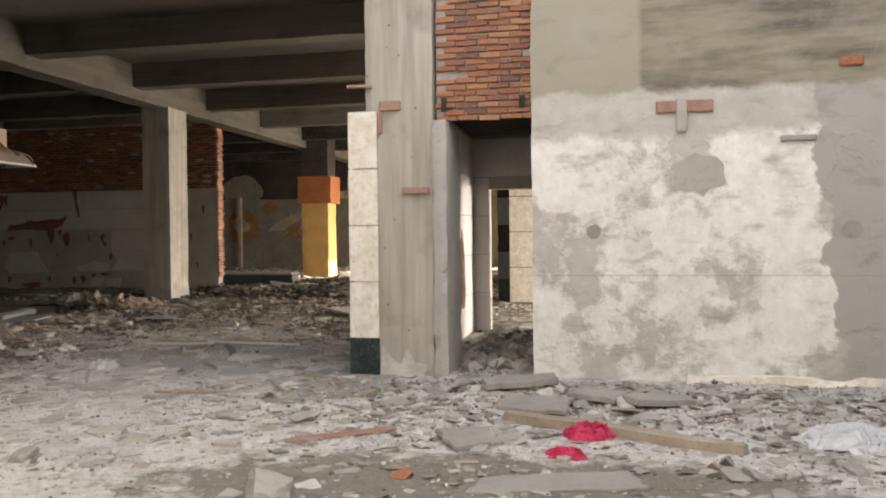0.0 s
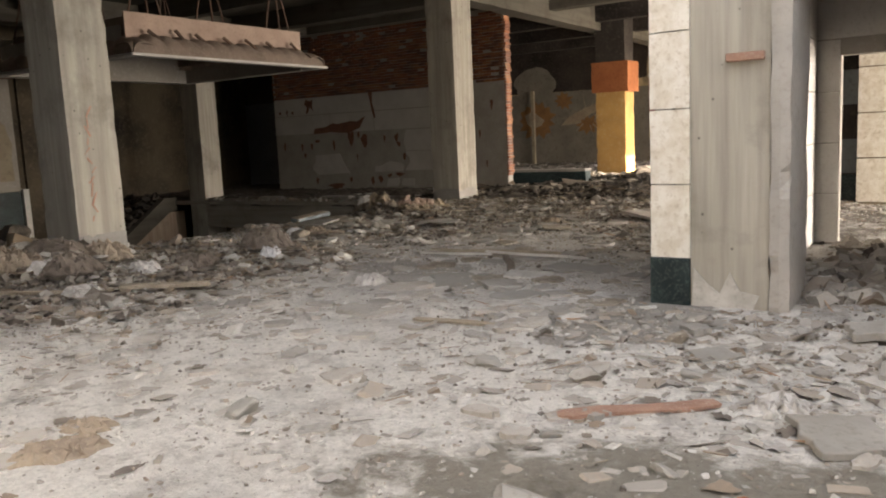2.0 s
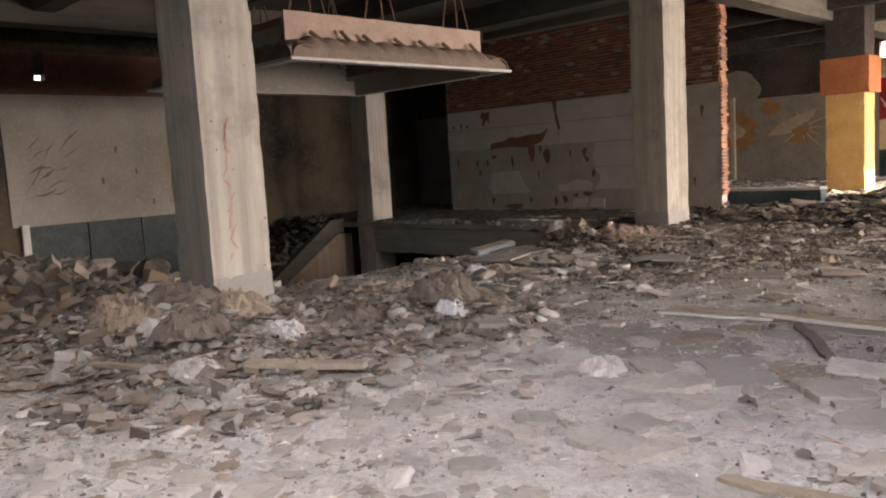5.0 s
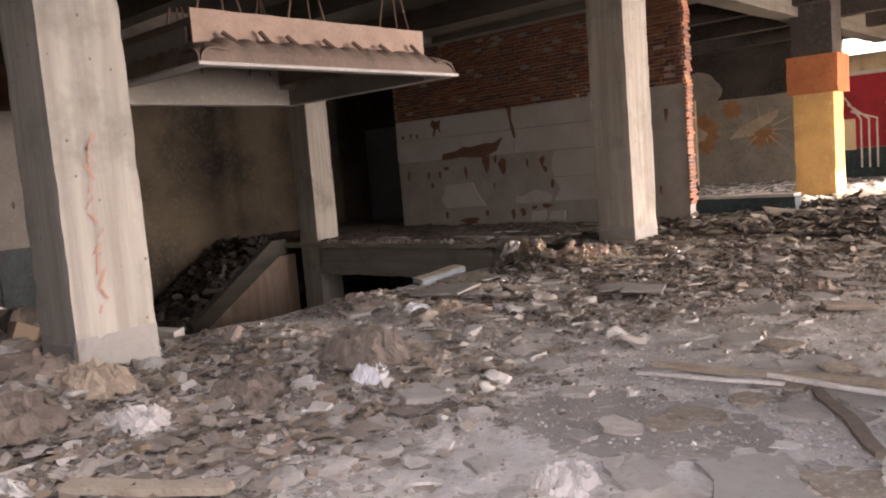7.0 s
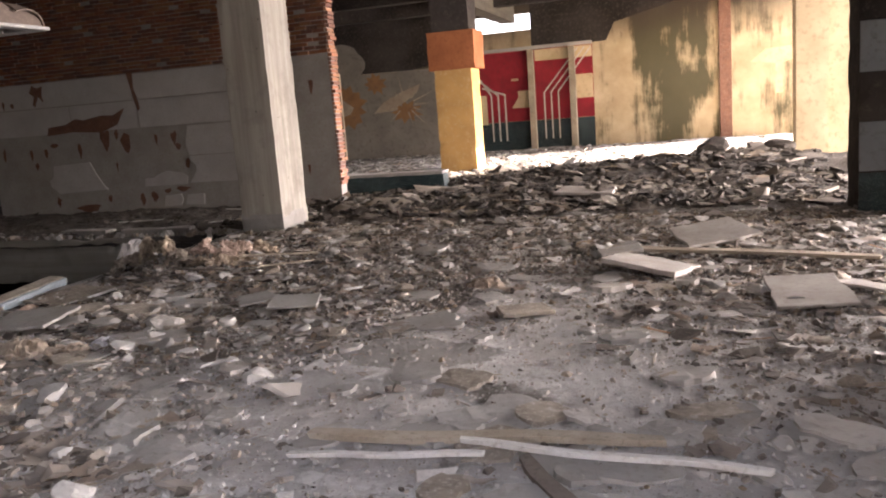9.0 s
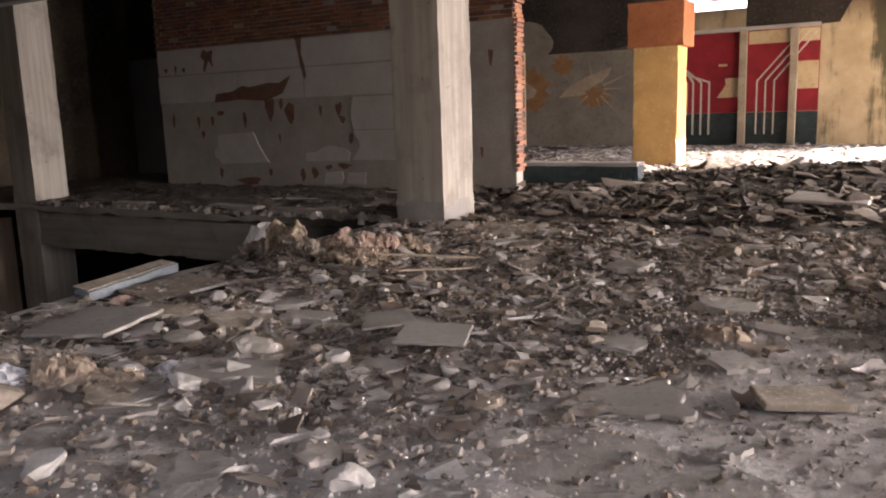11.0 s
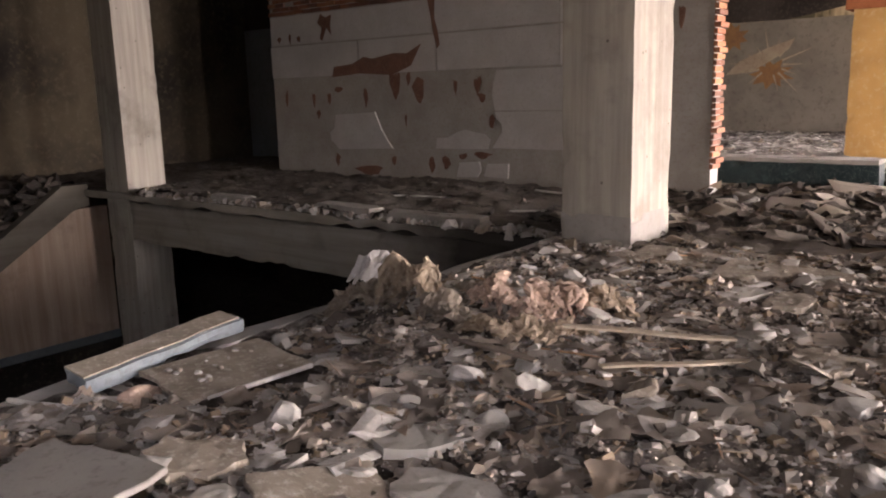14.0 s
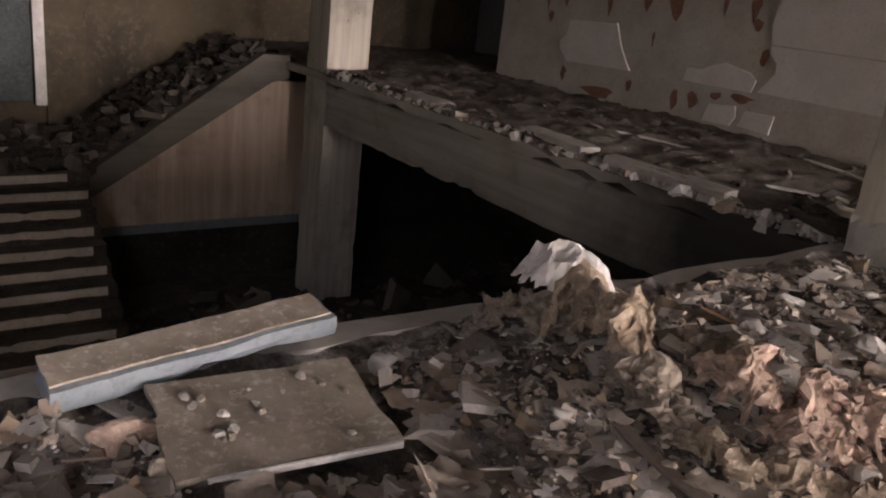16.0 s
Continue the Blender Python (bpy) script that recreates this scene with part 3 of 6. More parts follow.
structure(part("column_foot_b", rough_box(-11.14, -10.40, 17.61, 18.40, -0.02, 0.26, 0.07, 0.012, 0.04), "grey_patch"), "grey cement patch round the column foot", "column")

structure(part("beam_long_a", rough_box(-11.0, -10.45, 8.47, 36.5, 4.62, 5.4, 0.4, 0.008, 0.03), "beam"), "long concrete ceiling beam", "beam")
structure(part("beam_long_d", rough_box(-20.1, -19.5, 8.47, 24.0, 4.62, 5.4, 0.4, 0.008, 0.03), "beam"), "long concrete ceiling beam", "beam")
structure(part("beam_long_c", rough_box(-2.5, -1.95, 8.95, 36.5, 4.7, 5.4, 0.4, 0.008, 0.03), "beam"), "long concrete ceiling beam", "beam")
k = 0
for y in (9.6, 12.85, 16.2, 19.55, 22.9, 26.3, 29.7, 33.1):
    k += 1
    mat = "beam" if y < 23.5 else "soot_black"
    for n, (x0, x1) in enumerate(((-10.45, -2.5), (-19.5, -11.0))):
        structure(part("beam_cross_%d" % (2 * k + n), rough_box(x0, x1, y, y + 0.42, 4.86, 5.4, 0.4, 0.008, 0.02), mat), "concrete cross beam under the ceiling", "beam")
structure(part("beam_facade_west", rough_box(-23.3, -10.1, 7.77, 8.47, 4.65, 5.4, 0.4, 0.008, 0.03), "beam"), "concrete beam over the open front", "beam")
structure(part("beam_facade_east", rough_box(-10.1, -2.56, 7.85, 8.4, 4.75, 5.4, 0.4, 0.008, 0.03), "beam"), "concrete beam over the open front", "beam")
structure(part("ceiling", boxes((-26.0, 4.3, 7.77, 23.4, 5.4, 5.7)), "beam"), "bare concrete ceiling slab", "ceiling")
structure(part("ceiling_north", boxes((-26.0, 4.3, 23.4, 27.5, 5.4, 5.7), (-26.0, -1.3, 27.5, 37.0, 5.4, 5.7)), "soot_black"), "smoke-blackened concrete ceiling slab", "ceiling")


# ---- setting: brickwork ----
def lay_bricks(wall_ob, x0, x1, z0, z1, y, keep, mat, length=0.23, height=0.066, joint=0.012, seed=1, ragged=True):
    """Courses of brick on a wall face that looks towards -y: the ones that keep() picks are objects, the rest one mesh."""
    rnd = random.Random(seed)
    shapes = []
    for n in range(5):
        bm = bevelled((-length / 2, length / 2, -0.02, 0.02, -height / 2, height / 2), 0.006)
        for v in bm.verts:
            v.co += noise.noise_vector(v.co * 13 + Vector((n * 7, 0, 0))) * 0.006
        me = bpy.data.meshes.new("brick")
        bm.to_mesh(me)
        bm.free()
        me.materials.append(M[mat])
        shapes.append(me)
    rest = bmesh.new()
    row, z, count = 0, z0 + height / 2, 0
    while z + height / 2 <= z1:
        x = x0 + (length / 2 if row % 2 else 0.0) + rnd.uniform(-0.02, 0.02)
        while x < x1 - 0.03:
            a, b = max(x, x0), min(x + length, x1)
            if rnd.random() > 0.03 and b - a > 0.04:
                dy, dz = rnd.uniform(-0.018, 0.014), rnd.uniform(-0.006, 0.006)
                cx = (a + b) / 2
                if keep(cx, z) and count < 300:
                    count += 1
                    ob = new("brick", shapes[rnd.randrange(5)])
                    ob.parent = wall_ob
                    ob.location = (cx, y + dy, z + dz)
                    ob.scale = ((b - a) / length, 1, rnd.uniform(0.92, 1.04))
                    ob.rotation_euler = (0, rnd.uniform(-0.015, 0.015), 0)
                else:
                    add_box(rest, a, b, y + dy - 0.02, y + dy + 0.02, z + dz - height / 2, z + dz + height / 2)
            x += length + joint
        z += height + joint
        row += 1
    if len(rest.verts):
        tagged(part("brickwork", rest, mat + "_rest", wall_ob), "", "", "", "stuff")
    else:
        rest.free()


# wall_e: painted blocks below, bare brick above
WE = 21.24
wall_e = structure(part("wall_e", boxes((-19.67, -11.05, WE + 0.03, WE + 0.30, -0.1, 4.86)), "mortar"), "interior wall of tiled mortar below and bare brick above", "wall")
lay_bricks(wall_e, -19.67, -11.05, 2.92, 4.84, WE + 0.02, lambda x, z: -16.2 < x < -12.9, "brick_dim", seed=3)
ends = bmesh.new()
z = 0.35
rnd = random.Random(8)
while z < 4.8:
    add_box(ends, -11.06, -11.0 + rnd.uniform(-0.025, 0.03), WE + 0.01, WE + 0.29, z, z + 0.062)
    z += 0.078
tagged(part("brick_end", ends, "brick_rest", wall_e, "toothed orange brick end of the wall"), "", "", "", "stuff")
PANELS = [(-19.64, -15.67, 2.37, 2.9), (-15.62, -13.3, 2.37, 2.9), (-13.29, -12.1, 2.37, 2.9), (-19.8, -17.36, 1.77, 2.35), (-17.32, -15.60, 1.77, 2.35), (-15.56, -13.3, 1.77, 2.35), (-13.29, -12.3, 1.77, 2.35)]
for x0, x1, z0, z1 in PANELS:
    part("tile_panel", bevelled((max(x0, -19.66), x1, WE, WE + 0.028, z0 + 0.008, z1 - 0.004), 0.004), "panel", wall_e)
# lower pieces, torn on one side, still stuck to the mortar
torn = [[(-14.44, 1.13), (-14.50, 1.35), (-14.47, 1.55), (-14.40, 1.74), (-12.6, 1.74), (-12.6, 1.13)],
        [(-14.50, 0.55), (-14.38, 0.71), (-14.31, 0.80), (-14.32, 0.92), (-14.43, 1.02), (-14.44, 1.11), (-12.6, 1.11), (-12.6, 0.55)],
        [(-17.98, 1.08), (-17.0, 1.12), (-16.86, 0.82), (-16.72, 0.62), (-16.61, 0.50), (-17.92, 0.46), (-18.12, 0.62), (-18.15, 0.75), (-18.03, 0.84)],
        [(-15.64, 0.52), (-15.62, 0.69), (-15.38, 0.70), (-15.2, 0.79), (-15.04, 0.83), (-14.66, 0.76), (-14.55, 0.68), (-14.59, 0.53)],
        [(-15.22, 0.07), (-15.16, 0.30), (-14.76, 0.33), (-14.73, 0.20), (-14.80, 0.08)],
        [(-14.68, 0.10), (-14.60, 0.30), (-14.2, 0.31), (-14.22, 0.08)]]
for ring in torn:
    part("tile_panel", plate_on_wall(ring, WE + 0.03, 0.022), "panel", wall_e)
# places where panel and mortar fell off the brick
gone = [[(-18.01, 1.75), (-17.95, 1.93), (-17.5, 1.96), (-17.2, 2.07), (-17.0, 2.03), (-16.5, 2.10), (-16.21, 2.08), (-15.89, 2.22), (-16.02, 2.03), (-16.12, 1.88), (-16.55, 1.74), (-17.3, 1.79)],
        [(-18.24, 2.87), (-18.12, 2.80), (-17.96, 2.84), (-18.0, 2.66), (-17.98, 2.48), (-18.10, 2.62), (-18.22, 2.40), (-18.28, 2.44), (-18.22, 2.62), (-18.33, 2.72)],
        [(-15.74, 2.92), (-15.58, 2.92), (-15.60, 2.6), (-15.54, 2.42), (-15.50, 2.18), (-15.56, 2.12), (-15.63, 2.38), (-15.68, 2.66)]]
marks = [(-19.32, 1.38, 0.035, 0.14), (-18.55, 1.35, 0.04, 0.12), (-18.15, 1.36, 0.04, 0.13), (-17.9, 1.52, 0.10, 0.05), (-17.22, 1.36, 0.04, 0.17), (-16.5, 1.55, 0.12, 0.22), (-16.22, 1.66, 0.04, 0.12),
         (-15.98, 1.48, 0.13, 0.20), (-15.22, 1.5, 0.03, 0.12), (-14.78, 1.52, 0.06, 0.14), (-14.70, 1.32, 0.07, 0.07), (-14.52, 0.95, 0.05, 0.12), (-18.45, 1.08, 0.04, 0.08), (-16.3, 0.98, 0.02, 0.10),
         (-19.4, 2.47, 0.05, 0.05), (-19.1, 2.48, 0.03, 0.09), (-18.85, 2.46, 0.05, 0.05), (-18.0, 0.26, 0.06, 0.10), (-16.6, 0.28, 0.04, 0.10), (-15.75, 0.22, 0.06, 0.13), (-15.45, 0.28, 0.08, 0.12),
         (-15.1, 0.40, 0.10, 0.05), (-14.7, 0.42, 0.14, 0.06), (-17.2, 0.10, 0.30, 0.10), (-12.2, 1.75, 0.10, 0.16), (-11.9, 1.5, 0.03, 0.12), (-12.1, 0.95, 0.04, 0.14), (-12.4, 1.15, 0.03, 0.10), (-11.5, 2.3, 0.04, 0.16), (-11.7, 0.7, 0.03, 0.10)]
for n, (cx, cz, rx, rz) in enumerate(marks):
    gone.append([(cx + a * (1.0 + 0.5 * b / rz), cz + b) for a, b in outline(11, rx, rz, 50 + n, 0.35)])
for ring in gone:
    cz = sum(p[1] for p in ring) / len(ring)
    part("bare_patch", plate_on_wall(ring, WE + (0.03 if cz < 1.72 or ring[0][0] > -12.5 else 0.0), 0.005), "red_brown", wall_e, "red brick showing through the broken wall facing")

# wall_c: facade beside the passage, with the brick infill over the passage
wall_c = structure(part("wall_c", rough_box(-0.80, 4.3, 8.2, 8.5, -0.1, 5.4, 0.12, 0.009, 0.03), "facade"), "patched grey and white plastered concrete facade wall", "wall")
for cx, cz, r, sd in ((-0.18, 1.5, 0.075, 1), (2.22, 1.5, 0.09, 2)):
    part("filled_hole", plate_on_wall([(cx + a, cz + b) for a, b in outline(14, r, r, sd, 0.1)], 8.195, 0.006), "grey_patch", wall_c, "round hole filled with grey mortar")
part("patch", plate_on_wall([(0.80 + a, 2.05 + b) for a, b in outline(16, 0.25, 0.2, 5, 0.25)], 8.193, 0.006), "cement", wall_c, "ragged grey render patch")
part("wood_insert", bevelled((0.43, 0.97, 8.165, 8.22, 2.66, 2.78), 0.01), "red_wood", wall_c, "reddish wooden insert in the wall")
part("post_stub", bevelled((0.62, 0.72, 8.15, 8.22, 2.47, 2.80), 0.01), "cement", wall_c, "grey cement stub over the insert")
part("broken_brick", bevelled((1.58, 1.90, 8.15, 8.22, 2.345, 2.405), 0.012), "dust", wall_c, "broken brick stub in the wall")
part("loose_brick", bevelled((2.11, 2.32, 8.165, 8.22, 3.04, 3.13), 0.012), "brick", wall_c, "orange brick set in the wall")
part("wall_foot", rough_box(0.7, 4.2, 8.1, 8.2, -0.05, 0.10, 0.08, 0.02, 0.03), "marble", wall_c, "broken pale skirting stones")

infill = structure(part("passage_infill", boxes((-1.81, -0.78, 8.32, 8.5, 2.72, 5.4)), "cement"), "brick infill above the passage opening", "wall")
lay_bricks(infill, -1.81, -0.79, 2.68, 4.9, 8.30, lambda x, z: True, "brick", length=0.215, height=0.052, joint=0.013, seed=5)
# no holes cut: near-black plates paint their shade on the brick face
for dx in (-1.72, -0.9):
    part("hole_shade_plate", boxes((dx - 0.03, dx + 0.03, 8.262, 8.27, 2.78, 2.92)), "soot_black", infill, "dark plate painting a hole's shade on the brickwork")
structure(part("passage_jamb", rough_box(-1.826, -1.68, 8.16, 8.95, -0.1, 2.69, 0.07, 0.012, 0.03), "cement"), "rough cement jamb beside the passage", "trim")
pw = structure(part("passage_wall_west", rough_box(-2.25, -2.05, 8.95, 12.0, -0.1, 4.9, 0.15, 0.006, 0.01), "white_wall"), "dusty tiled wall of the passage", "wall")
for n in range(5):
    for j in range(3):
        part("tile", bevelled((-2.05, -2.035, 8.99 + j, 9.98 + j, 0.03 + n * 0.58, 0.60 + n * 0.58), 0.003), "panel", pw)
hole = plate_on_side([(10.9 + a, 0.95 + b) for a, b in outline(16, 0.3, 0.55, 3, 0.3)], -2.034, 0.008)
part("broken_hole", hole, "red_brown", pw, "hole knocked through the tiles")
pn = structure(part("passage_wall_north", boxes((-2.05, -1.79, 12.0, 12.2, -0.1, 4.9), (-1.79, -0.62, 12.0, 12.2, 2.17, 4.9), (-0.62, 4.0, 12.0, 12.2, -0.1, 4.9)), "white_wall"), "pale tiled wall with a door opening", "wall")
for n in range(4):
    part("tile", bevelled((-2.04, -1.80, 11.985, 12.0, 0.03 + n * 0.58, 0.60 + n * 0.58), 0.003), "panel", pn)
part("tile", bevelled((-2.04, -0.85, 11.985, 12.0, 2.36, 2.93), 0.003), "panel", pn)
structure(part("passage_wall_east", rough_box(-0.80, -0.62, 8.5, 12.0, -0.1, 4.9, 0.2, 0.006, 0.01), "cement"), "cement wall of the passage", "wall")
structure(part("passage_ceiling", boxes((-2.05, -0.8, 8.5, 12.0, 2.98, 3.1)), "soot_black"), "dark passage ceiling", "ceiling")

# marble pilaster in front of the concrete column
pil = structure(part("marble_pilaster", bevelled((-2.72, -2.57, 8.22, 8.9, 0.0, 2.79), 0.01), "cement"), "cream marble facing with a green marble foot", "column")
for n, (a, b) in enumerate(((0.40, 0.99), (1.0, 1.59), (1.6, 2.19), (2.2, 2.8))):
    part("marble_panel", rough_box(-2.745, -2.43, 8.165, 8.195, a, b - 0.001, 0.06, 0.003, 0.0), "marble", pil)
    part("marble_panel", rough_box(-2.745, -2.72, 8.195, 8.9, a, b - 0.006, 0.08, 0.004, 0.01), "marble", pil)
part("green_panel", bevelled((-2.755, -2.43, 8.16, 8.195, 0.0, 0.395), 0.006), "green", pil, "dark green veined marble foot")
part("green_panel", bevelled((-2.755, -2.72, 8.195, 8.9, 0.0, 0.395), 0.006), "green", pil)
part("plaster_foot", plate_on_wall([(-2.42, 0.0), (-1.95, 0.0), (-1.9, 0.12), (-2.05, 0.15), (-2.12, 0.3), (-2.2, 0.12), (-2.3, 0.2), (-2.4, 0.32)], 8.19, 0.012), "white_lump", pil, "white plaster smear at the column foot")
for dims in ((-2.75, -2.48, 8.14, 8.19, 3.05, 3.085), (-2.15, -1.87, 8.14, 8.19, 1.92, 1.985), (-2.40, -2.17, 8.16, 8.195, 2.80, 2.90), (-2.42, -2.375, 8.15, 8.195, 2.56, 2.79)):
    part("timber_insert", bevelled(dims, 0.008), "red_wood", pil, "rusty brown timber insert")

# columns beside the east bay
colg = structure(part("column_g", rough_box(-2.43, -1.75, 17.6, 18.3, -0.1, 5.2, 0.15, 0.008, 0.02), "soot_black"), "dark column with loose pale wall tiles", "column")
for a, b in ((0.5, 1.1), (1.7, 2.3)):
    part("tile", bevelled((-2.42, -2.07, 17.57, 17.595, a, b), 0.004), "blue_wall", colg)
part("tile", bevelled((-2.42, -2.07, 17.57, 17.595, 0.0, 0.48), 0.004), "green", colg)
colm = structure(part("column_m", rough_box(-2.06, -1.5, 16.9, 17.5, -0.1, 5.2, 0.2, 0.006, 0.02), "mural_pale"), "column faced with pale marble", "column")
for n in range(4):
    part("marble_panel", bevelled((-2.075, -1.5, 16.87, 16.9, 0.05 + n * 0.75, 0.78 + n * 0.75), 0.005), "marble", colm)

# outer walls
west = structure(part("wall_west", boxes((-23.6, -23.3, 2.0, 10.82, -3.75, 5.4), (-23.6, -23.3, 11.07, 24.0, -1.9, 5.4), (-23.6, -23.3, 10.82, 11.07, -1.9, 4.0), (-23.6, -23.3, 10.82, 11.07, 4.15, 5.4)), "west"), "stained ochre plaster wall", "wall")
part("white_field", bevelled((-23.3, -23.26, 9.95, 14.5, 0.5, 3.66), 0.004), "white_wall", west, "dusty white plaster field")
part("brick_band", boxes((-23.3, -23.27, 9.0, 10.82, 3.68, 4.7), (-23.3, -23.27, 11.07, 14.6, 3.68, 4.7), (-23.3, -23.27, 10.82, 11.07, 3.68, 4.0)), "red_brown", west, "dark bare brick band")
for y0 in (10.3, 11.7, 13.1):
    part("marble_panel", bevelled((-23.3, -23.24, y0 + 0.01, y0 + 1.38, -1.2, 0.49), 0.004), "green", west)
for y0 in (10.12, 14.5):
    part("white_post", bevelled((-23.3, -23.15, y0, y0 + 0.17, -1.25, 0.55), 0.006), "white_paint", west, "white stone strip ending the marble dado")
part("stone_pier", boxes((-23.3, -23.2, 14.68, 15.3, -1.75, 4.7)), "west", west, "brown pilaster strip")
part("painted_figure", plate_on_side([(14.14 + a, 1.62 + b) for a, b in ((-0.2, -0.82), (0.22, -0.82), (0.2, -0.2), (0.26, 0.2), (0.15, 0.5), (0.1, 0.75), (0.0, 0.83), (-0.12, 0.74), (-0.16, 0.5), (-0.25, 0.3), (-0.2, -0.1))], -23.26, 0.004), "mural_pale", west, "faded painted robed shape on the plaster")
rnd = random.Random(21)
for n in range(13):
    y0, z0 = 10.3 + rnd.uniform(0, 0.9), 1.2 + rnd.uniform(0, 1.2)
    dy, dz, w = rnd.uniform(0.2, 0.7), rnd.uniform(-0.05, 0.75), rnd.uniform(0.012, 0.04)
    bend = rnd.uniform(-0.12, 0.12)
    part("sketch_stroke", plate_on_side([(y0, z0 - w / 2), (y0 + dy / 2, z0 + dz / 2 + bend - w), (y0 + dy, z0 + dz), (y0 + dy / 2, z0 + dz / 2 + bend + w)], -23.26 + 0.0005 * n, 0.003), "sketch", west, "loose brown sketch strokes")
for yy, zz in ((13.1, 1.7), (13.5, 0.9), (12.2, 1.5), (12.6, 2.3)):
    part("spall", plate_on_side([(yy + a, zz + b) for a, b in outline(8, 0.04, 0.09, int(yy * 10), 0.3)], -23.26, 0.004), "sketch", west)
structure(part("wall_northwest", boxes((-26.0, -19.4, 23.5, 23.8, -0.1, 5.4)), "soot_black"), "dark recessed wall", "wall")
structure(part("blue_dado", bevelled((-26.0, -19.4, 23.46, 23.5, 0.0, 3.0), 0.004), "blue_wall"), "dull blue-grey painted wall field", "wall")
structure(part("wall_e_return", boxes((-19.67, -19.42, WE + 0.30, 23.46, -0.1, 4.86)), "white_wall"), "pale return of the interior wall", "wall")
structure(part("wall_recess_west", boxes((-26.3, -26.0, 17.9, 36.6, -0.1, 5.4)), "soot_black"), "dark outer wall", "wall")
structure(part("wall_east", boxes((4.0, 4.3, 8.5, 14.5, -0.1, 5.4), (4.0, 4.3, 14.5, 26.6, 3.3, 5.4), (4.0, 4.3, 17.3, 18.0, -0.1, 3.3), (4.0, 4.3, 22.0, 22.6, -0.1, 3.3), (4.0, 4.3, 26.6, 27.2, -0.1, 5.4)), "warm_plaster"), "plastered outer wall with wide open bays", "wall")
# unseen walls added south and east to cut low sky light
structure(part("sky_block_walls", boxes((-26.0, 6.3, -7.3, -7.0, -0.15, 7.5), (6.0, 6.3, -7.0, 8.2, -0.15, 6.5)), "cement"), "unseen plain walls added to block low sky light", "wall")
# unseen wall and overhead slab, added to keep light off the left column
structure(part("shade_wall_southwest", boxes((-23.6, -6.4, 2.0, 2.3, -0.1, 5.4), (-6.4, -6.2, 2.0, 3.9, -0.1, 5.4)), "beam"), "unseen plain wall added to shade the left front", "wall")
structure(part("shade_slab_southwest", boxes((-23.6, -4.4, -3.5, 7.75, 5.4, 5.7)), "beam"), "unseen slab added to shade the left front", "ceiling")
# out-of-view masses sized to keep direct sun off the forecourt
structure(part("sun_block_upper", boxes((-26.0, 4.3, 7.77, 27.5, 5.72, 12.0), (-26.0, -1.3, 27.5, 37.0, 5.72, 12.0)), "cement"), "unseen upper mass added to shade the forecourt from sun", "wall")
structure(part("sun_block_east", boxes((4.32, 28.0, 8.2, 12.2, -0.15, 12.0)), "cement"), "unseen side mass added to shade the forecourt from sun", "wall")
# added outside slab that stops sun patches on the bay floor
structure(part("bay_sun_block", boxes((4.3, 8.3, 13.0, 26.6, 3.35, 3.55)), "cement"), "unseen slab added to keep sun out of the east bays", "awning")
structure(part("wall_bay", boxes((-1.36, 4.0, 27.2, 27.5, -0.1, 5.4)), "warm_plaster"), "plastered wall of the side bay", "wall")

# rear wall with its mural
FY = 36.5
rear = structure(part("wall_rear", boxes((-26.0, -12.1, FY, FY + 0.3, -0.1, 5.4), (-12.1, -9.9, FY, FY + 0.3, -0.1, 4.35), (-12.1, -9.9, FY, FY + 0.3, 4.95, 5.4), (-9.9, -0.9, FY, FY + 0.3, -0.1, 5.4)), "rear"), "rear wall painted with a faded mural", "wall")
part("soot_field", plate_on_wall([(-25.9, 3.35), (-14.5, 3.3), (-12.2, 3.7), (-12.15, 5.4), (-25.9, 5.4)], FY, 0.004), "soot_black", rear, "smoke-blackened upper wall")
part("soot_field", plate_on_wall([(-9.9, 3.6), (-7.2, 3.7), (-6.9, 4.3), (-5.0, 4.75), (-3.5, 5.3), (-9.9, 5.4)], FY, 0.004), "soot_black", rear)
part("mural_field", plate_on_wall(rect(-25.9, -12.1, 0, 3.3), FY, 0.004), "mural_grey", rear, "dark grey mural ground")
part("mural_field", plate_on_wall(rect(-12.1, -7.7, 0, 1.05), FY, 0.004), "green", rear, "dark dado")
part("mural_field", plate_on_wall(rect(-12.1, -7.7, 1.06, 3.62), FY, 0.004), "mural_red", rear, "flaking red painted field")
for a in (rect(-12.1, -11.7, 1.0, 2.1), rect(-9.8, -7.72, 3.2, 3.6), [(-10.75, 1.55), (-10.03, 1.55), (-10.03, 2.18), (-10.5, 2.16), (-10.48, 1.95)], rect(-8.35, -7.72, 1.75, 2.6), rect(-10.72, -10.45, 2.55, 2.63)):
    part("mural_block", plate_on_wall(a, FY - 0.004, 0.004), "mural_cream", rear, "cream painted block")
for n in range(3):
    o = n * 0.26
    part("mural_stripe", plate_on_wall([(-12.05 + o * 0.4, 2.85 - o), (-11.55 + o, 2.05), (-11.55 + o, 0.35), (-11.49 + o, 0.35), (-11.49 + o, 2.09), (-12.05 + o * 0.4, 2.93 - o)][::-1], FY - 0.008, 0.004), "mural_white", rear, "white painted stripe")
    part("mural_stripe", plate_on_wall([(-7.75 - o * 0.9, 3.58), (-9.02 - o, 2.05), (-9.02 - o, 0.35), (-8.97 - o, 0.35), (-8.97 - o, 2.03), (-7.75 - o * 0.9, 3.51)], FY - 0.008, 0.004), "mural_white", rear)


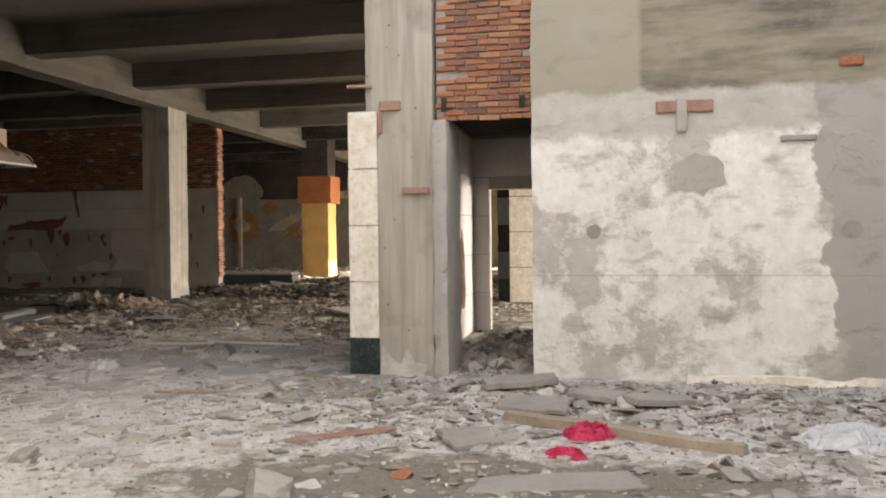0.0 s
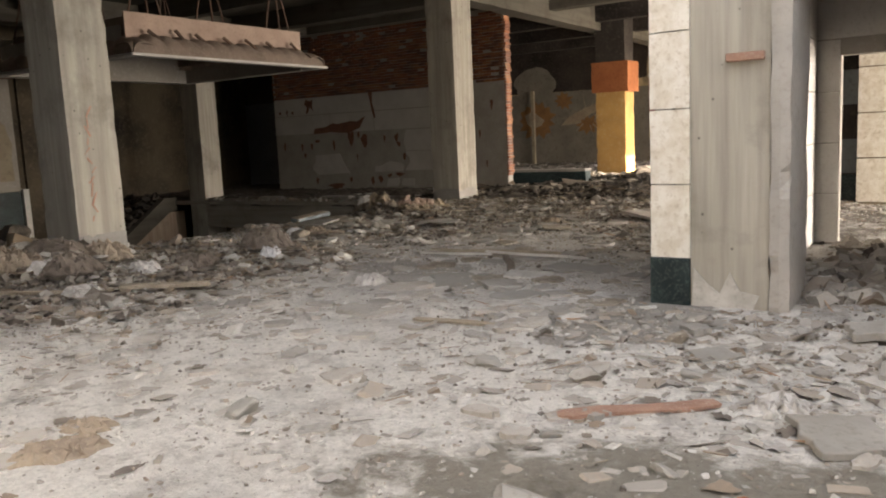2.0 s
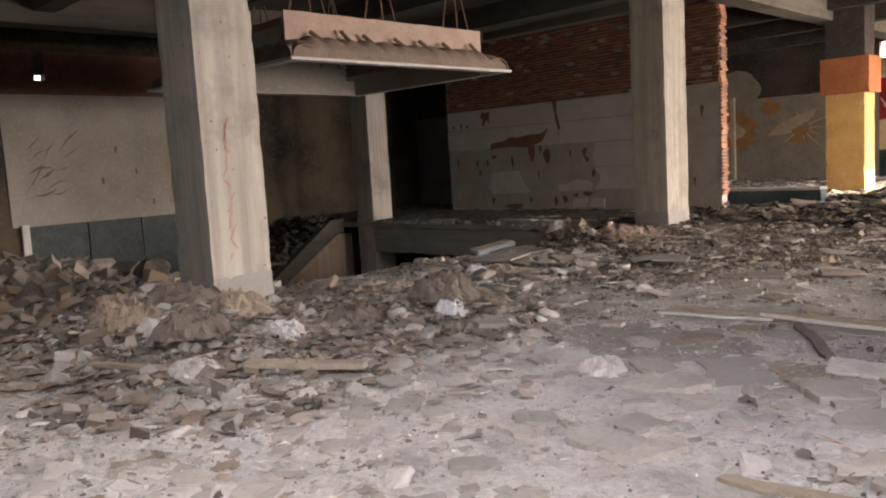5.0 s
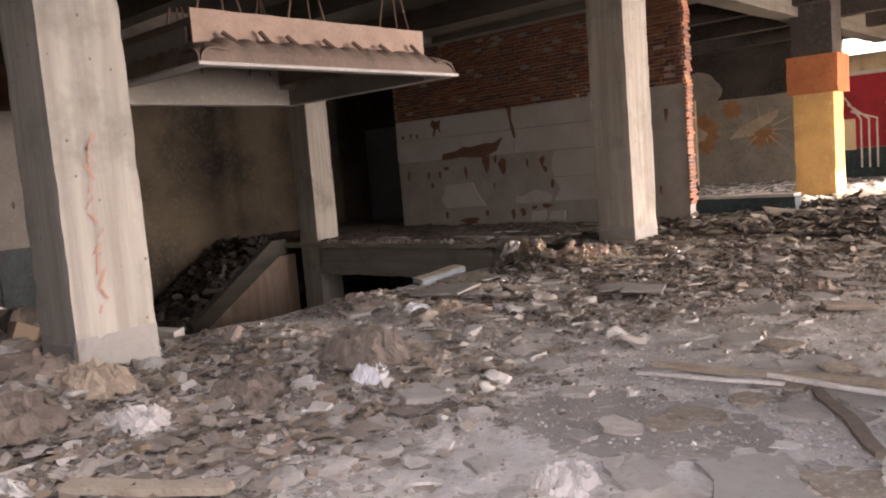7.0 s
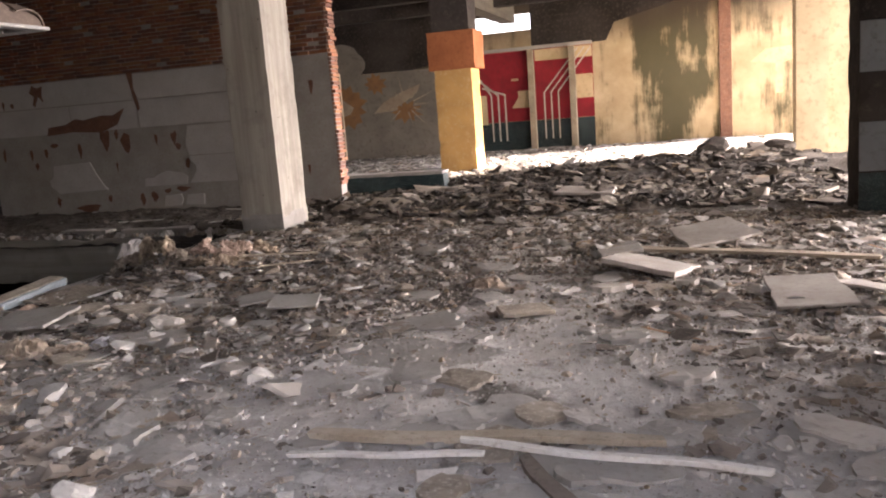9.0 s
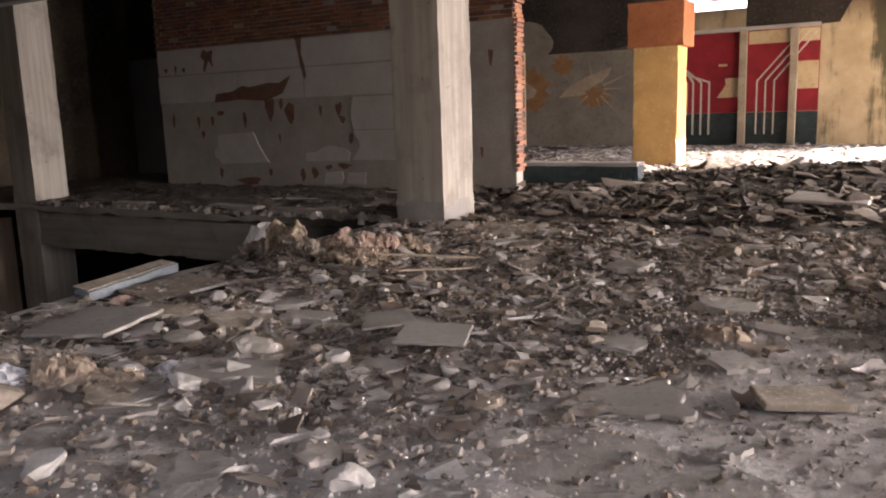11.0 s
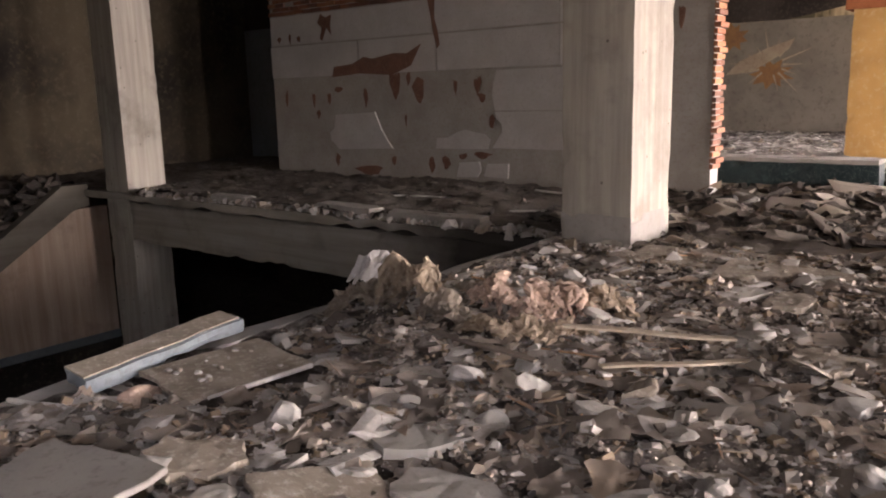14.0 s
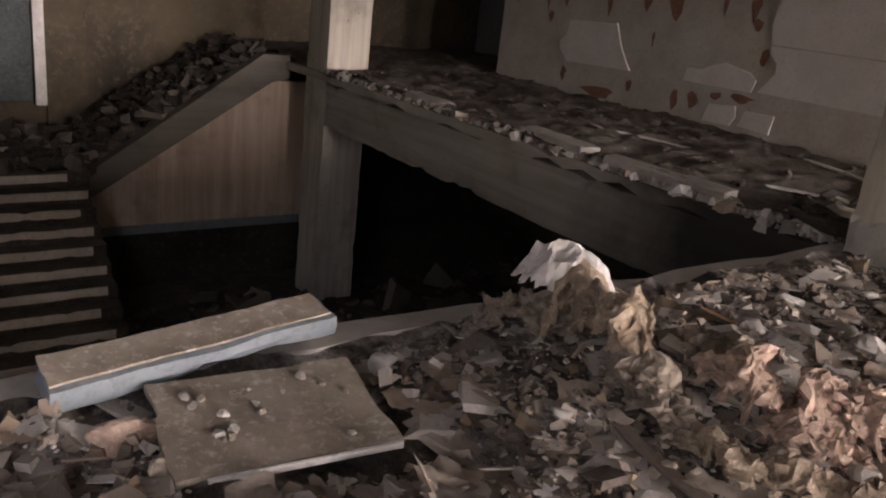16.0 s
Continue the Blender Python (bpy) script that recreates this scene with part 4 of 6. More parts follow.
def toothed(cx, cz, rx, rz, teeth, deep, seed):
    t = random.Random(seed)
    ring = []
    for n in range(2 * teeth):
        f = (1.0 if n % 2 else 1 - deep) * t.uniform(0.88, 1.08)
        ring.append((cx + rx * f * math.cos(math.pi * n / teeth), cz + rz * f * math.sin(math.pi * n / teeth)))
    return ring


part("mural_sunburst", plate_on_wall(toothed(-17.55, 2.05, 1.0, 0.95, 13, 0.24, 1), FY - 0.004, 0.004), "mural_orange", rear, "orange painted toothed sun")
part("mural_sunburst", plate_on_wall(toothed(-16.15, 2.9, 0.5, 0.45, 9, 0.4, 2), FY - 0.008, 0.004), "mural_orange", rear)
part("mural_sunburst", plate_on_wall(toothed(-14.95, 1.75, 0.7, 0.5, 9, 0.45, 3), FY - 0.008, 0.004), "mural_orange", rear)
part("mural_diamond", plate_on_wall([(-18.15, 2.3), (-17.75, 2.5), (-17.15, 2.05), (-17.3, 1.8), (-17.75, 1.68), (-18.05, 1.9)], FY - 0.012, 0.004), "mural_pale", rear, "pale painted diamond")
part("mural_disc", plate_on_wall([(-16.3, 1.75), (-15.9, 2.15), (-15.1, 2.5), (-14.3, 2.75), (-14.45, 2.45), (-15.0, 2.1), (-15.6, 1.8)], FY - 0.013, 0.004), "mural_pale", rear, "pale painted tilted disc")
for n in range(13):
    a = radians(-75 + n * 25.0)
    r0, r1, w = 0.35, (1.0, 1.35, 0.8)[n % 3], 0.035
    ux, uz = math.cos(a), math.sin(a) * 0.85
    part("mural_ray", plate_on_wall([(-14.95 + ux * r0 - uz * w, 2.0 + uz * r0 + ux * w), (-14.95 + ux * r0 + uz * w, 2.0 + uz * r0 - ux * w), (-14.95 + ux * r1, 2.0 + uz * r1)], FY - 0.014 - 0.0004 * n, 0.004), "mural_pale", rear, "pale painted ray")
part("mural_cloud", plate_on_wall([(-17.6 + a, 3.75 + b) for a, b in outline(22, 1.05, 0.75, 6, 0.10)], FY - 0.012, 0.004), "mural_grey", rear, "brown scorched cloud shape")
part("mural_mushroom", plate_on_wall([(-2.4, 2.5), (-1.9, 2.9), (-1.1, 2.95), (-1.0, 2.5), (-1.4, 2.4), (-1.35, 1.4), (-1.6, 1.4), (-1.6, 2.4)], FY, 0.004), "mural_cream", rear, "yellow painted cap shape")
structure(part("rear_pier", bevelled((-3.4, -3.0, FY - 0.12, FY, 0.0, 5.4), 0.01), "red_brown"), "brown painted pilaster on the rear wall", "wall")
for x in (-9.92, -8.42):
    structure(part("rear_post", bevelled((x - 0.11, x + 0.11, FY - 0.35, FY - 0.13, 0.0, 3.6), 0.01), "mural_pale"), "pale slim post before the mural", "column")
structure(part("rear_rail", bevelled((-12.1, -7.7, FY - 0.1, FY - 0.018, 3.63, 3.75), 0.01), "cement"), "concrete band above the mural", "trim")
structure(part("hall_pipe", bevelled((-17.55, -17.4, 35.9, 36.05, 0.0, 3.4), 0.01), "mural_pale"), "pale slim pipe in the rear hall", "column")

colf = structure(part("column_f", rough_box(-10.66, -9.67, 26.77, 27.6, -0.1, 2.7, 0.15, 0.006, 0.02), "yellow_paint"), "ochre painted column with an orange band", "column")
part("band", rough_box(-10.78, -9.54, 26.69, 27.7, 2.66, 3.62, 0.2, 0.006, 0.02), "orange_paint", colf, "orange-brown painted band")
part("shaft", rough_box(-10.66, -9.67, 26.77, 27.6, 3.6, 5.4, 0.2, 0.006, 0.02), "soot_black", colf, "smoke-blackened shaft")
lw = structure(part("low_wall", rough_box(-11.8, -9.3, 22.5, 22.9, -0.1, 0.36, 0.12, 0.01, 0.03), "green"), "low kerb wall faced with dark green marble", "wall")
part("coping", rough_box(-11.85, -9.3, 22.45, 22.95, 0.36, 0.42, 0.12, 0.012, 0.03), "dust", lw, "dusty broken coping")

# ---- stairs into the pit ----
down = thing("stair_lower", "broken stone stair with pale risers and burnt debris", "stairs", "", "structure", (-19, 13.2, -3.75))
RISE, RUN = 0.18, 0.29
rnd = random.Random(2)
for n in range(11):
    x0, zt = -20.6 + n * RUN, -1.75 - n * RISE
    part("riser", rough_box(x0 + 0.004, x0 + 0.035, 11.75 + rnd.uniform(0, 0.15), 14.72 - rnd.uniform(0, 0.25), zt - RISE + 0.05, zt - 0.005, 0.1, 0.006, 0.02), "riser", down)
    part("tread", rough_box(x0, x0 + RUN, 11.7, 14.75, -3.75, zt - RISE, 0.3, 0.01, 0.03), "dark_debris", down)
land = rough_box(-23.3, -20.62, 10.2, 14.8, -3.75, -1.72, 0.3, 0.03, 0.05)
part("landing", land, "dark_debris", down, "landing buried in burnt debris")
part("step_edge", rough_box(-21.6, -21.4, 12.4, 14.45, -1.72, -1.58, 0.1, 0.01, 0.03), "riser", down)
up = thing("stair_upper", "burnt concrete stair flight rising to the upper floor", "stairs", "", "structure", (-22, 16.3, -1.75))
for n in range(10):
    y0, zt = 14.85 + n * 0.275, -1.72 + (n + 1) * 0.172
    part("tread", rough_box(-23.2, -21.02, y0, y0 + 0.33, zt - 0.16, zt, 0.12, 0.015, 0.05), "dark_debris", up)
bm = bmesh.new()
prof = [(14.75, -2.25), (14.75, -1.85), (17.45, 0.02), (17.9, 0.02), (17.9, -0.35), (17.6, -0.42)]
for x in (-21.02, -20.78):
    bm.faces.new([bm.verts.new((x, y, z)) for y, z in prof])
vs = list(bm.verts)
for n in range(6):
    bm.faces.new((vs[n], vs[(n + 1) % 6], vs[6 + (n + 1) % 6], vs[6 + n]))
bmesh.ops.recalc_face_normals(bm, faces=bm.faces)
part("stringer", bm, "beam", up, "sloping concrete stair side")
part("under_stair", boxes((-23.2, -21.02, 17.6, 17.9, -3.75, -0.3)), "soot_black", up)
bm = bmesh.new()
prof = [(14.8, -2.75), (14.8, -2.25), (17.6, -0.42), (18.3, -0.42), (18.3, -2.75)]
for x in (-21.1, -20.95):
    bm.faces.new([bm.verts.new((x, y, z)) for y, z in prof])
vs = list(bm.verts)
for n in range(5):
    bm.faces.new((vs[n], vs[(n + 1) % 5], vs[5 + (n + 1) % 5], vs[5 + n]))
bmesh.ops.recalc_face_normals(bm, faces=bm.faces)
structure(part("stair_wall", bm, "brown_panel"), "brown streaked wall under the stair", "wall")
structure(part("stair_wall_base", boxes((-21.12, -20.93, 14.8, 18.3, -3.75, -2.76)), "soot_black"), "dark base under the brown wall", "wall")
structure(part("stair_wall_band", bevelled((-20.95, -20.90, 14.8, 18.3, -2.86, -2.72), 0.005), "blue_slab"), "blue-grey strip along the wall foot", "trim")


# ---- hanging ceiling tray ----
def ceiling_tray():
    t = thing("ceiling_tray", "hanging coved ceiling tray of dusty fibreboard, half stripped", "suspended ceiling", at=(-15.25, 13.4, 3.15))
    X0, X1, Y0, Y1, Z = -17.65, -12.85, 10.9, 16.1, 3.14
    # flat rim, white moulding
    for dims in ((X1 - 0.22, X1, Y0, Y1, Z, Z + 0.05), (X0, X0 + 0.22, Y0, Y1, Z, Z + 0.05), (X0 + 0.22, X1 - 0.22, Y0, Y0 + 0.22, Z, Z + 0.05), (X0 + 0.22, X1 - 0.22, Y1 - 0.22, Y1, Z, Z + 0.05)):
        part("rim", bevelled(dims, 0.012), "white_paint", t, "white painted moulded rim")
    # inner skirts
    for dims in ((X0 + 0.22, X0 + 0.26, Y0 + 0.22, Y1 - 0.22, Z + 0.0, Z + 0.75), (X0 + 0.26, X1 - 0.6, Y1 - 0.26, Y1 - 0.22, Z + 0.0, Z + 0.6), (X0 + 0.26, X1 - 0.6, Y0 + 0.22, Y0 + 0.26, Z + 0.0, Z + 0.6)):
        part("skirt", bevelled(dims, 0.006), "white_wall", t, "pale inner skirt board")
    # scalloped cove along each outer side
    def cove(a, b, inward, name):
        bm = bmesh.new()
        a, b, inward = Vector(a), Vector(b), Vector(inward)
        n, m = 96, 7
        grid = []
        for i in range(n + 1):
            row = []
            f = i / n
            wave = abs(math.sin(f * math.pi * 13))
            for j in range(m + 1):
                ang = math.pi / 2 * j / m
                trim = 1.0 - 0.55 * (1 - min(1, f * 9, (1 - f) * 9)) * (j / m)
                p = a.lerp(b, f) + inward * (0.05 + (0.45 - 0.05 * wave) * (1 - math.cos(ang))) * 1.0
                p.z = Z + 0.05 + (0.36 + 0.05 * wave) * math.sin(ang) * trim
                row.append(bm.verts.new(p))
            grid.append(row)
        for i in range(n):
            for j in range(m):
                bm.faces.new((grid[i][j], grid[i + 1][j], grid[i + 1][j + 1], grid[i][j + 1]))
        ob = part(name, bm, "hood_brown", t, "scalloped dusty brown cove boards")
        sol = ob.modifiers.new("thickness", "SOLIDIFY")
        sol.thickness = 0.02
    cove((X1 - 0.02, Y0 + 0.05, Z), (X1 - 0.02, Y1 - 0.05, Z), (-1, 0, 0), "cove")
    cove((X0 + 0.05, Y0 + 0.02, Z), (X1 - 0.05, Y0 + 0.02, Z), (0, 1, 0), "cove")
    cove((X0 + 0.05, Y1 - 0.02, Z), (X1 - 0.05, Y1 - 0.02, Z), (0, -1, 0), "cove")
    # upright boards above the cove
    part("upstand", rough_box(X1 - 0.52, X1 - 0.48, Y0 + 0.25, Y1 - 0.35, Z + 0.38, Z + 0.84, 0.12, 0.006, 0.01), "hood_pink", t, "pinkish upright board")
    part("upstand", rough_box(X0 + 0.4, X1 - 0.52, Y0 + 0.46, Y0 + 0.5, Z + 0.38, Z + 0.8, 0.15, 0.006, 0.01), "hood_brown", t)
    part("upstand", rough_box(X0 + 0.4, X1 - 0.52, Y1 - 0.6, Y1 - 0.56, Z + 0.38, Z + 0.8, 0.15, 0.006, 0.01), "hood_brown", t)
    # added near-black sheet that gives the tray its shaded inside
    part("shade_board", boxes((X0 + 0.26, X1 - 0.53, Y0 + 0.5, Y1 - 0.6, Z + 0.76, Z + 0.80)), "soot_black", t, "near-black board added for the shade inside the tray")
    # stays leaning over the cove
    rnd = random.Random(6)
    for n in range(7):
        y = Y0 + 0.8 + n * 0.62 + rnd.uniform(-0.1, 0.1)
        bm = bevelled((-0.02, 0.02, -0.035, 0.035, 0, 0.34), 0.006)
        bmesh.ops.transform(bm, verts=bm.verts, matrix=pose(X1 - 0.22, y, Z + 0.30, rnd.uniform(15, 50), -30, 0))
        part("stay", bm, "rust", t, "short dark timber stay")
    # hanger rods in pairs
    for y in (Y0 + 0.75, Y0 + 2.3, Y1 - 1.0):
        for x in (X1 - 0.5, X0 + 0.6):
            for dy in (-0.45, 0.4, 0.05):
                bm = bmesh.new()
                foot, top = Vector((x, y + dy, Z + 0.55)), Vector((x - 0.1, y + 0.04, 5.36))
                bmesh.ops.create_cone(bm, cap_ends=True, segments=8, radius1=0.018, radius2=0.018, depth=(top - foot).length)
                bmesh.ops.transform(bm, verts=bm.verts, matrix=Matrix.Translation((foot + top) / 2) @ (top - foot).to_track_quat("Z", "Y").to_matrix().to_4x4())
                part("hanger_rod", bm, "rust", t, "thin rusty hanger rod")
    return t


ceiling_tray()
# faded spray marks on the front column
rnd = random.Random(5)
for n in range(12):
    zc = 2.0 - n * 0.125
    cy = 8.02 + rnd.uniform(-0.05, 0.06)
    h, w, s = rnd.uniform(0.03, 0.09), rnd.uniform(0.008, 0.014), rnd.uniform(-0.09, 0.09)
    structure(part("spray_mark", plate_on_side([(cy - w, zc - h), (cy + w, zc - h), (cy + w + s, zc + h), (cy - w + s, zc + h)], -10.085, 0.003), "graffiti"), "faded red spray mark on the column", "graffiti")


# ---- loose things on the floor ----
def place(ob, x, y, dz=0.0, rz=0.0, tx=0.0, ty=0.0, z=None):
    ob.matrix_basis = pose(x, y, (gz(x, y) if z is None else z) + dz, tx, ty, rz)
    return ob


def single(name, bm, material, label, category, group=""):
    return tagged(part(name, bm, material), label, category, group)


def chunk_mesh(size, seed, flat=0.6):
    """A broken lump: a ball cut by random planes, then roughened."""
    rnd = random.Random(seed)
    bm = bmesh.new()
    bmesh.ops.create_icosphere(bm, subdivisions=3, radius=1.0)
    for n in range(9):
        d = Vector((rnd.gauss(0, 1), rnd.gauss(0, 1), rnd.gauss(0, 1))).normalized()
        h = rnd.uniform(0.45, 0.8)
        for v in bm.verts:
            over = v.co.dot(d) - h
            if over > 0:
                v.co -= d * over
    for v in bm.verts:
        v.co += noise.noise_vector(v.co * 3 + Vector((seed, 0, 0))) * 0.09
        v.co = Vector((v.co.x * size, v.co.y * size * rnd.uniform(0.99, 1.01) * 0.8, v.co.z * size * flat))
    return bm


def slab_mesh(w, l, thick, seed, jag=0.10, corners=4):
    """A broken plate: four jagged sides, slightly uneven top."""
    rnd = random.Random(seed)
    ring = []
    base = [(-w / 2, -l / 2), (w / 2, -l / 2), (w / 2, l / 2), (-w / 2, l / 2)]
    base = [(x * (1 + rnd.uniform(-jag, jag)), y * (1 + rnd.uniform(-jag, jag))) for x, y in base]
    for k in range(4):
        a, b = Vector(base[k]), Vector(base[(k + 1) % 4])
        for n in range(corners):
            p = a.lerp(b, n / corners)
            if n:
                p += Vector((rnd.uniform(-1, 1), rnd.uniform(-1, 1))) * jag * 0.25 * min(w, l)
            ring.append(p)
    bm = bmesh.new()
    lo = [bm.verts.new((p.x * 1.01, p.y * 1.01, 0)) for p in ring]
    hi = [bm.verts.new((p.x, p.y, thick * rnd.uniform(0.92, 1.05))) for p in ring]
    n = len(ring)
    bm.faces.new(lo[::-1])
    bm.faces.new(hi)
    for k in range(n):
        bm.faces.new((lo[k], lo[(k + 1) % n], hi[(k + 1) % n], hi[k]))
    bmesh.ops.triangulate(bm, faces=[f for f in bm.faces if len(f.verts) > 4])
    edges = [e for e in bm.edges if len(e.link_faces) == 2 and e.calc_face_angle(0) > 0.7]
    bmesh.ops.bevel(bm, geom=edges, offset=min(0.006, thick * 0.2), segments=1, affect="EDGES")
    return bm


def plank_mesh(l, w, thick, seed):
    """A split plank with torn ends and a slight warp."""
    rnd = random.Random(seed)
    bm = bmesh.new()
    n = 10
    rings = []
    for k in range(n + 1):
        x = -l / 2 + l * k / n
        sag = 0.012 * math.sin(k * 0.9 + seed) * l
        ww = w * (1 + rnd.uniform(-0.06, 0.06)) * (0.7 if k in (0, n) else 1)
        ring = [bm.verts.new((x + rnd.uniform(-0.01, 0.01), s * ww / 2 + rnd.uniform(-0.003, 0.003) + sag, h)) for s, h in ((-1, 0), (1, 0), (1, thick), (-1, thick))]
        rings.append(ring)
    for k in range(n):
        for j in range(4):
            bm.faces.new((rings[k][j], rings[k][(j + 1) % 4], rings[k + 1][(j + 1) % 4], rings[k + 1][j]))
    bm.faces.new(rings[0][::-1])
    bm.faces.new(rings[-1])
    bmesh.ops.recalc_face_normals(bm, faces=bm.faces)
    return bm


def crumple_mesh(w, l, height, seed, n=26, fold=3.0):
    """A crumpled sheet with folds that rests on its rim."""
    bm = bmesh.new()
    grid = []
    for i in range(n + 1):
        row = []
        for j in range(n + 1):
            u, v = i / n - 0.5, j / n - 0.5
            q = Vector((u * fold, v * fold, seed * 3.3))
            d = noise.noise_vector(q) * 0.35 + noise.noise_vector(q * 2.7) * 0.16 + noise.noise_vector(q * 6) * 0.15 + noise.noise_vector(q * 13) * 0.07
            ridge = 1 - abs(noise.noise(q * 1.3)) * 2.2
            r = min(1.0, 2 * math.hypot(u, v))
            row.append(bm.verts.new(((u + d.x * 0.3) * w, (v + d.y * 0.3) * l, max(0.0, (0.45 + 0.55 * ridge + 0.5 * d.z) * (1 - r ** 4 * 0.95)) * height * 0.62)))
        grid.append(row)
    for i in range(n):
        for j in range(n):
            if math.hypot(i / n - 0.5, j / n - 0.5) < 0.52 + 0.1 * noise.noise(Vector((i * 0.4, j * 0.4, seed))):
                bm.faces.new((grid[i][j], grid[i + 1][j], grid[i + 1][j + 1], grid[i][j + 1]))
    bmesh.ops.delete(bm, geom=[v for v in bm.verts if not v.link_faces], context="VERTS")
    return bm


def crumpled(name, w, l, height, seed, material, label, category, x, y, rz=0, thick=0.01, dz=0.0, fold=3.0, group=""):
    ob = single(name, crumple_mesh(w, l, height, seed, fold=fold), material, label, category, group)
    sol = ob.modifiers.new("thickness", "SOLIDIFY")
    sol.thickness = thick
    return place(ob, x, y, dz - 0.02, rz)


# slabs and boards: (name, x, y, width, length, thickness, turn, tilt x, tilt y, lift, material, label)
SLABS = [
    ("slate_board", -9.9, 12.03, 0.66, 0.62, 0.025, 14, 2, -2, 0.07, "dust", "smooth grey board lying on the debris"),
    ("stone_slab", -8.5, 11.85, 0.62, 0.45, 0.05, 30, -3, 2, 0.02, "dust", "rough grey stone slab in the rubble"),
    ("square_tile", -8.32, 13.15, 0.36, 0.36, 0.02, 40, 2, -3, 0.05, "dust", "square grey floor tile"),
    ("square_tile", -7.68, 12.72, 0.42, 0.42, 0.02, 20, 1, 2, 0.04, "grey_patch", "square dark grey floor tile"),
    ("wall_board", -3.58, 13.05, 0.55, 0.85, 0.025, 3, 3, -2, 0.06, "shard_plain", "pale broken wall board on the rubble"),
    ("wall_board", -3.1, 13.15, 0.28, 0.75, 0.02, 30, -4, 5, 0.08, "shard_plain", "narrow pale broken board"),
    ("wall_board", -4.75, 14.2, 0.8, 0.55, 0.05, -25, -5, 6, 0.05, "shard_plain", "thick pale broken board tilted on debris"),
    ("wall_board", -5.1, 14.95, 0.42, 0.3, 0.03, 15, 3, -5, 0.06, "shard_plain", "small pale board piece"),
    ("wall_board", -4.2, 15.6, 0.75, 0.7, 0.03, 20, 7, -6, 0.10, "shard_plain", "broken pale board leaning on debris"),
    ("wall_board", -6.1, 20.4, 1.0, 0.6, 0.05, -10, 4, 2, 0.08, "shard_plain", "pale board in the rear rubble"),
    ("roof_panel", -5.65, 12.6, 0.42, 0.22, 0.04, 30, 3, 3, 0.04, "slab_top", "curled brown panel edge"),
    ("stone_slab", -0.65, 6.75, 0.65, 0.45, 0.04, -15, 2, -2, 0.03, "dust", "grey broken stone slab"),
    ("stone_slab", -0.85, 7.5, 0.55, 0.3, 0.06, 20, 4, -3, 0.04, "dust", "grey broken stone slab"),
    ("stone_slab", -0.15, 7.15, 0.45, 0.38, 0.05, -20, -2, 3, 0.04, "dust", "grey broken stone slab"),
    ("stone_slab", 0.35, 7.05, 0.55, 0.22, 0.06, 32, 3, 6, 0.04, "dust", "long grey broken stone slab"),
    ("stone_slab", -1.02, 5.6, 0.42, 0.42, 0.04, 25, 2, 2, 0.02, "dust", "round-edged grey stone slab"),
    ("stone_slab", -0.35, 4.75, 1.0, 0.28, 0.02, 14, 0, 0, 0.005, "grey_patch", "flat grey cement piece"),
    ("plaster_slab", -4.22, 8.95, 0.46, 0.24, 0.025, 12, 4, 3, 0.02, "white_lump", "pale broken plaster slab with jagged edges"),
    ("stone_slab", -4.28, 8.35, 0.36, 0.26, 0.06, 40, 4, 3, 0.0, "dust", "pale broken concrete piece"),
    ("stone_slab", -4.85, 6.95, 0.34, 0.22, 0.05, 10, 5, 3, 0.01, "dust", "pale broken stone piece"),
    ("stone_slab", -1.9, 6.85, 0.26, 0.26, 0.03, 40, 3, 0, 0.01, "grey_patch", "grey broken tile on the floor"),
    ("cement_crust", -4.9, 8.6, 0.6, 0.5, 0.02, 50, 2, 2, 0.0, "grey_patch", "cracked cement crust on the floor"),
    ("cement_crust", -4.0, 9.5, 0.7, 0.3, 0.03, 0, 2, 3, 0.01, "grey_patch", "cracked cement crust on the floor"),
    ("cement_crust", -6.3, 12.3, 0.5, 0.4, 0.03, 25, 2, -3, 0.02, "dust", "lifted cement crust on the floor"),
    ("concrete_block", -11.9, 9.3, 0.9, 0.25, 0.16, 15, 0, 0, -0.12, "cement", "broken concrete kerb piece"),
    ("wall_board", -9.2, 12.7, 0.5, 0.4, 0.02, 60, 6, 6, 0.05, "slab_top", "crusted board in the rubble"),
    ("wall_board", -8.9, 17.0, 0.9, 0.6, 0.02, 5, 1, 1, 0.03, "slab_top", "flat brown board before the column"),
    ("wall_board", -9.6, 17.4, 1.2, 0.7, 0.02, 10, 0, 1, 0.03, "slab_top", "flat brown board beside the column"),
    ("floor_piece", -16.8, 18.0, 0.85, 0.22, 0.12, 2, 0, 0, 0.0, "dust", "loose kerb stone on the slab edge"),
    ("floor_piece", -14.5, 18.05, 1.1, 0.22, 0.13, -3, 0, 0, 0.0, "dust", "loose kerb stone on the slab edge"),
    ("floor_piece", -13.0, 18.0, 1.25, 0.22, 0.13, 2, 0, 0, 0.0, "dust", "loose kerb stone on the slab edge"),
]

for n, (name, x, y, w, l, th, rz, tx, ty, lift, mat, label) in enumerate(SLABS):
    ob = single(name, slab_mesh(w, l, th, n + 3, 0.02 if "tile" in name else 0.3 if name in ("plaster_slab", "cement_crust", "stone_slab") else 0.12, 6), mat, label, name.replace("_", " "), "loose slabs and boards")
    place(ob, x, y, lift - 0.01, rz, tx, ty, -0.06 if name == "floor_piece" else None)

# the blue-edged slab on the brink of the pit
bs = thing("edge_slab", "broken slab with a blue-grey painted rounded edge", "slab", at=(-11.13, 13.30, 0.01))
bm = rough_box(-0.13, 0.09, -0.58, 0.58, 0.0, 0.10, 0.05, 0.014, 0.03)
body = part("body", bm, "blue_slab", None)
body.parent = bs
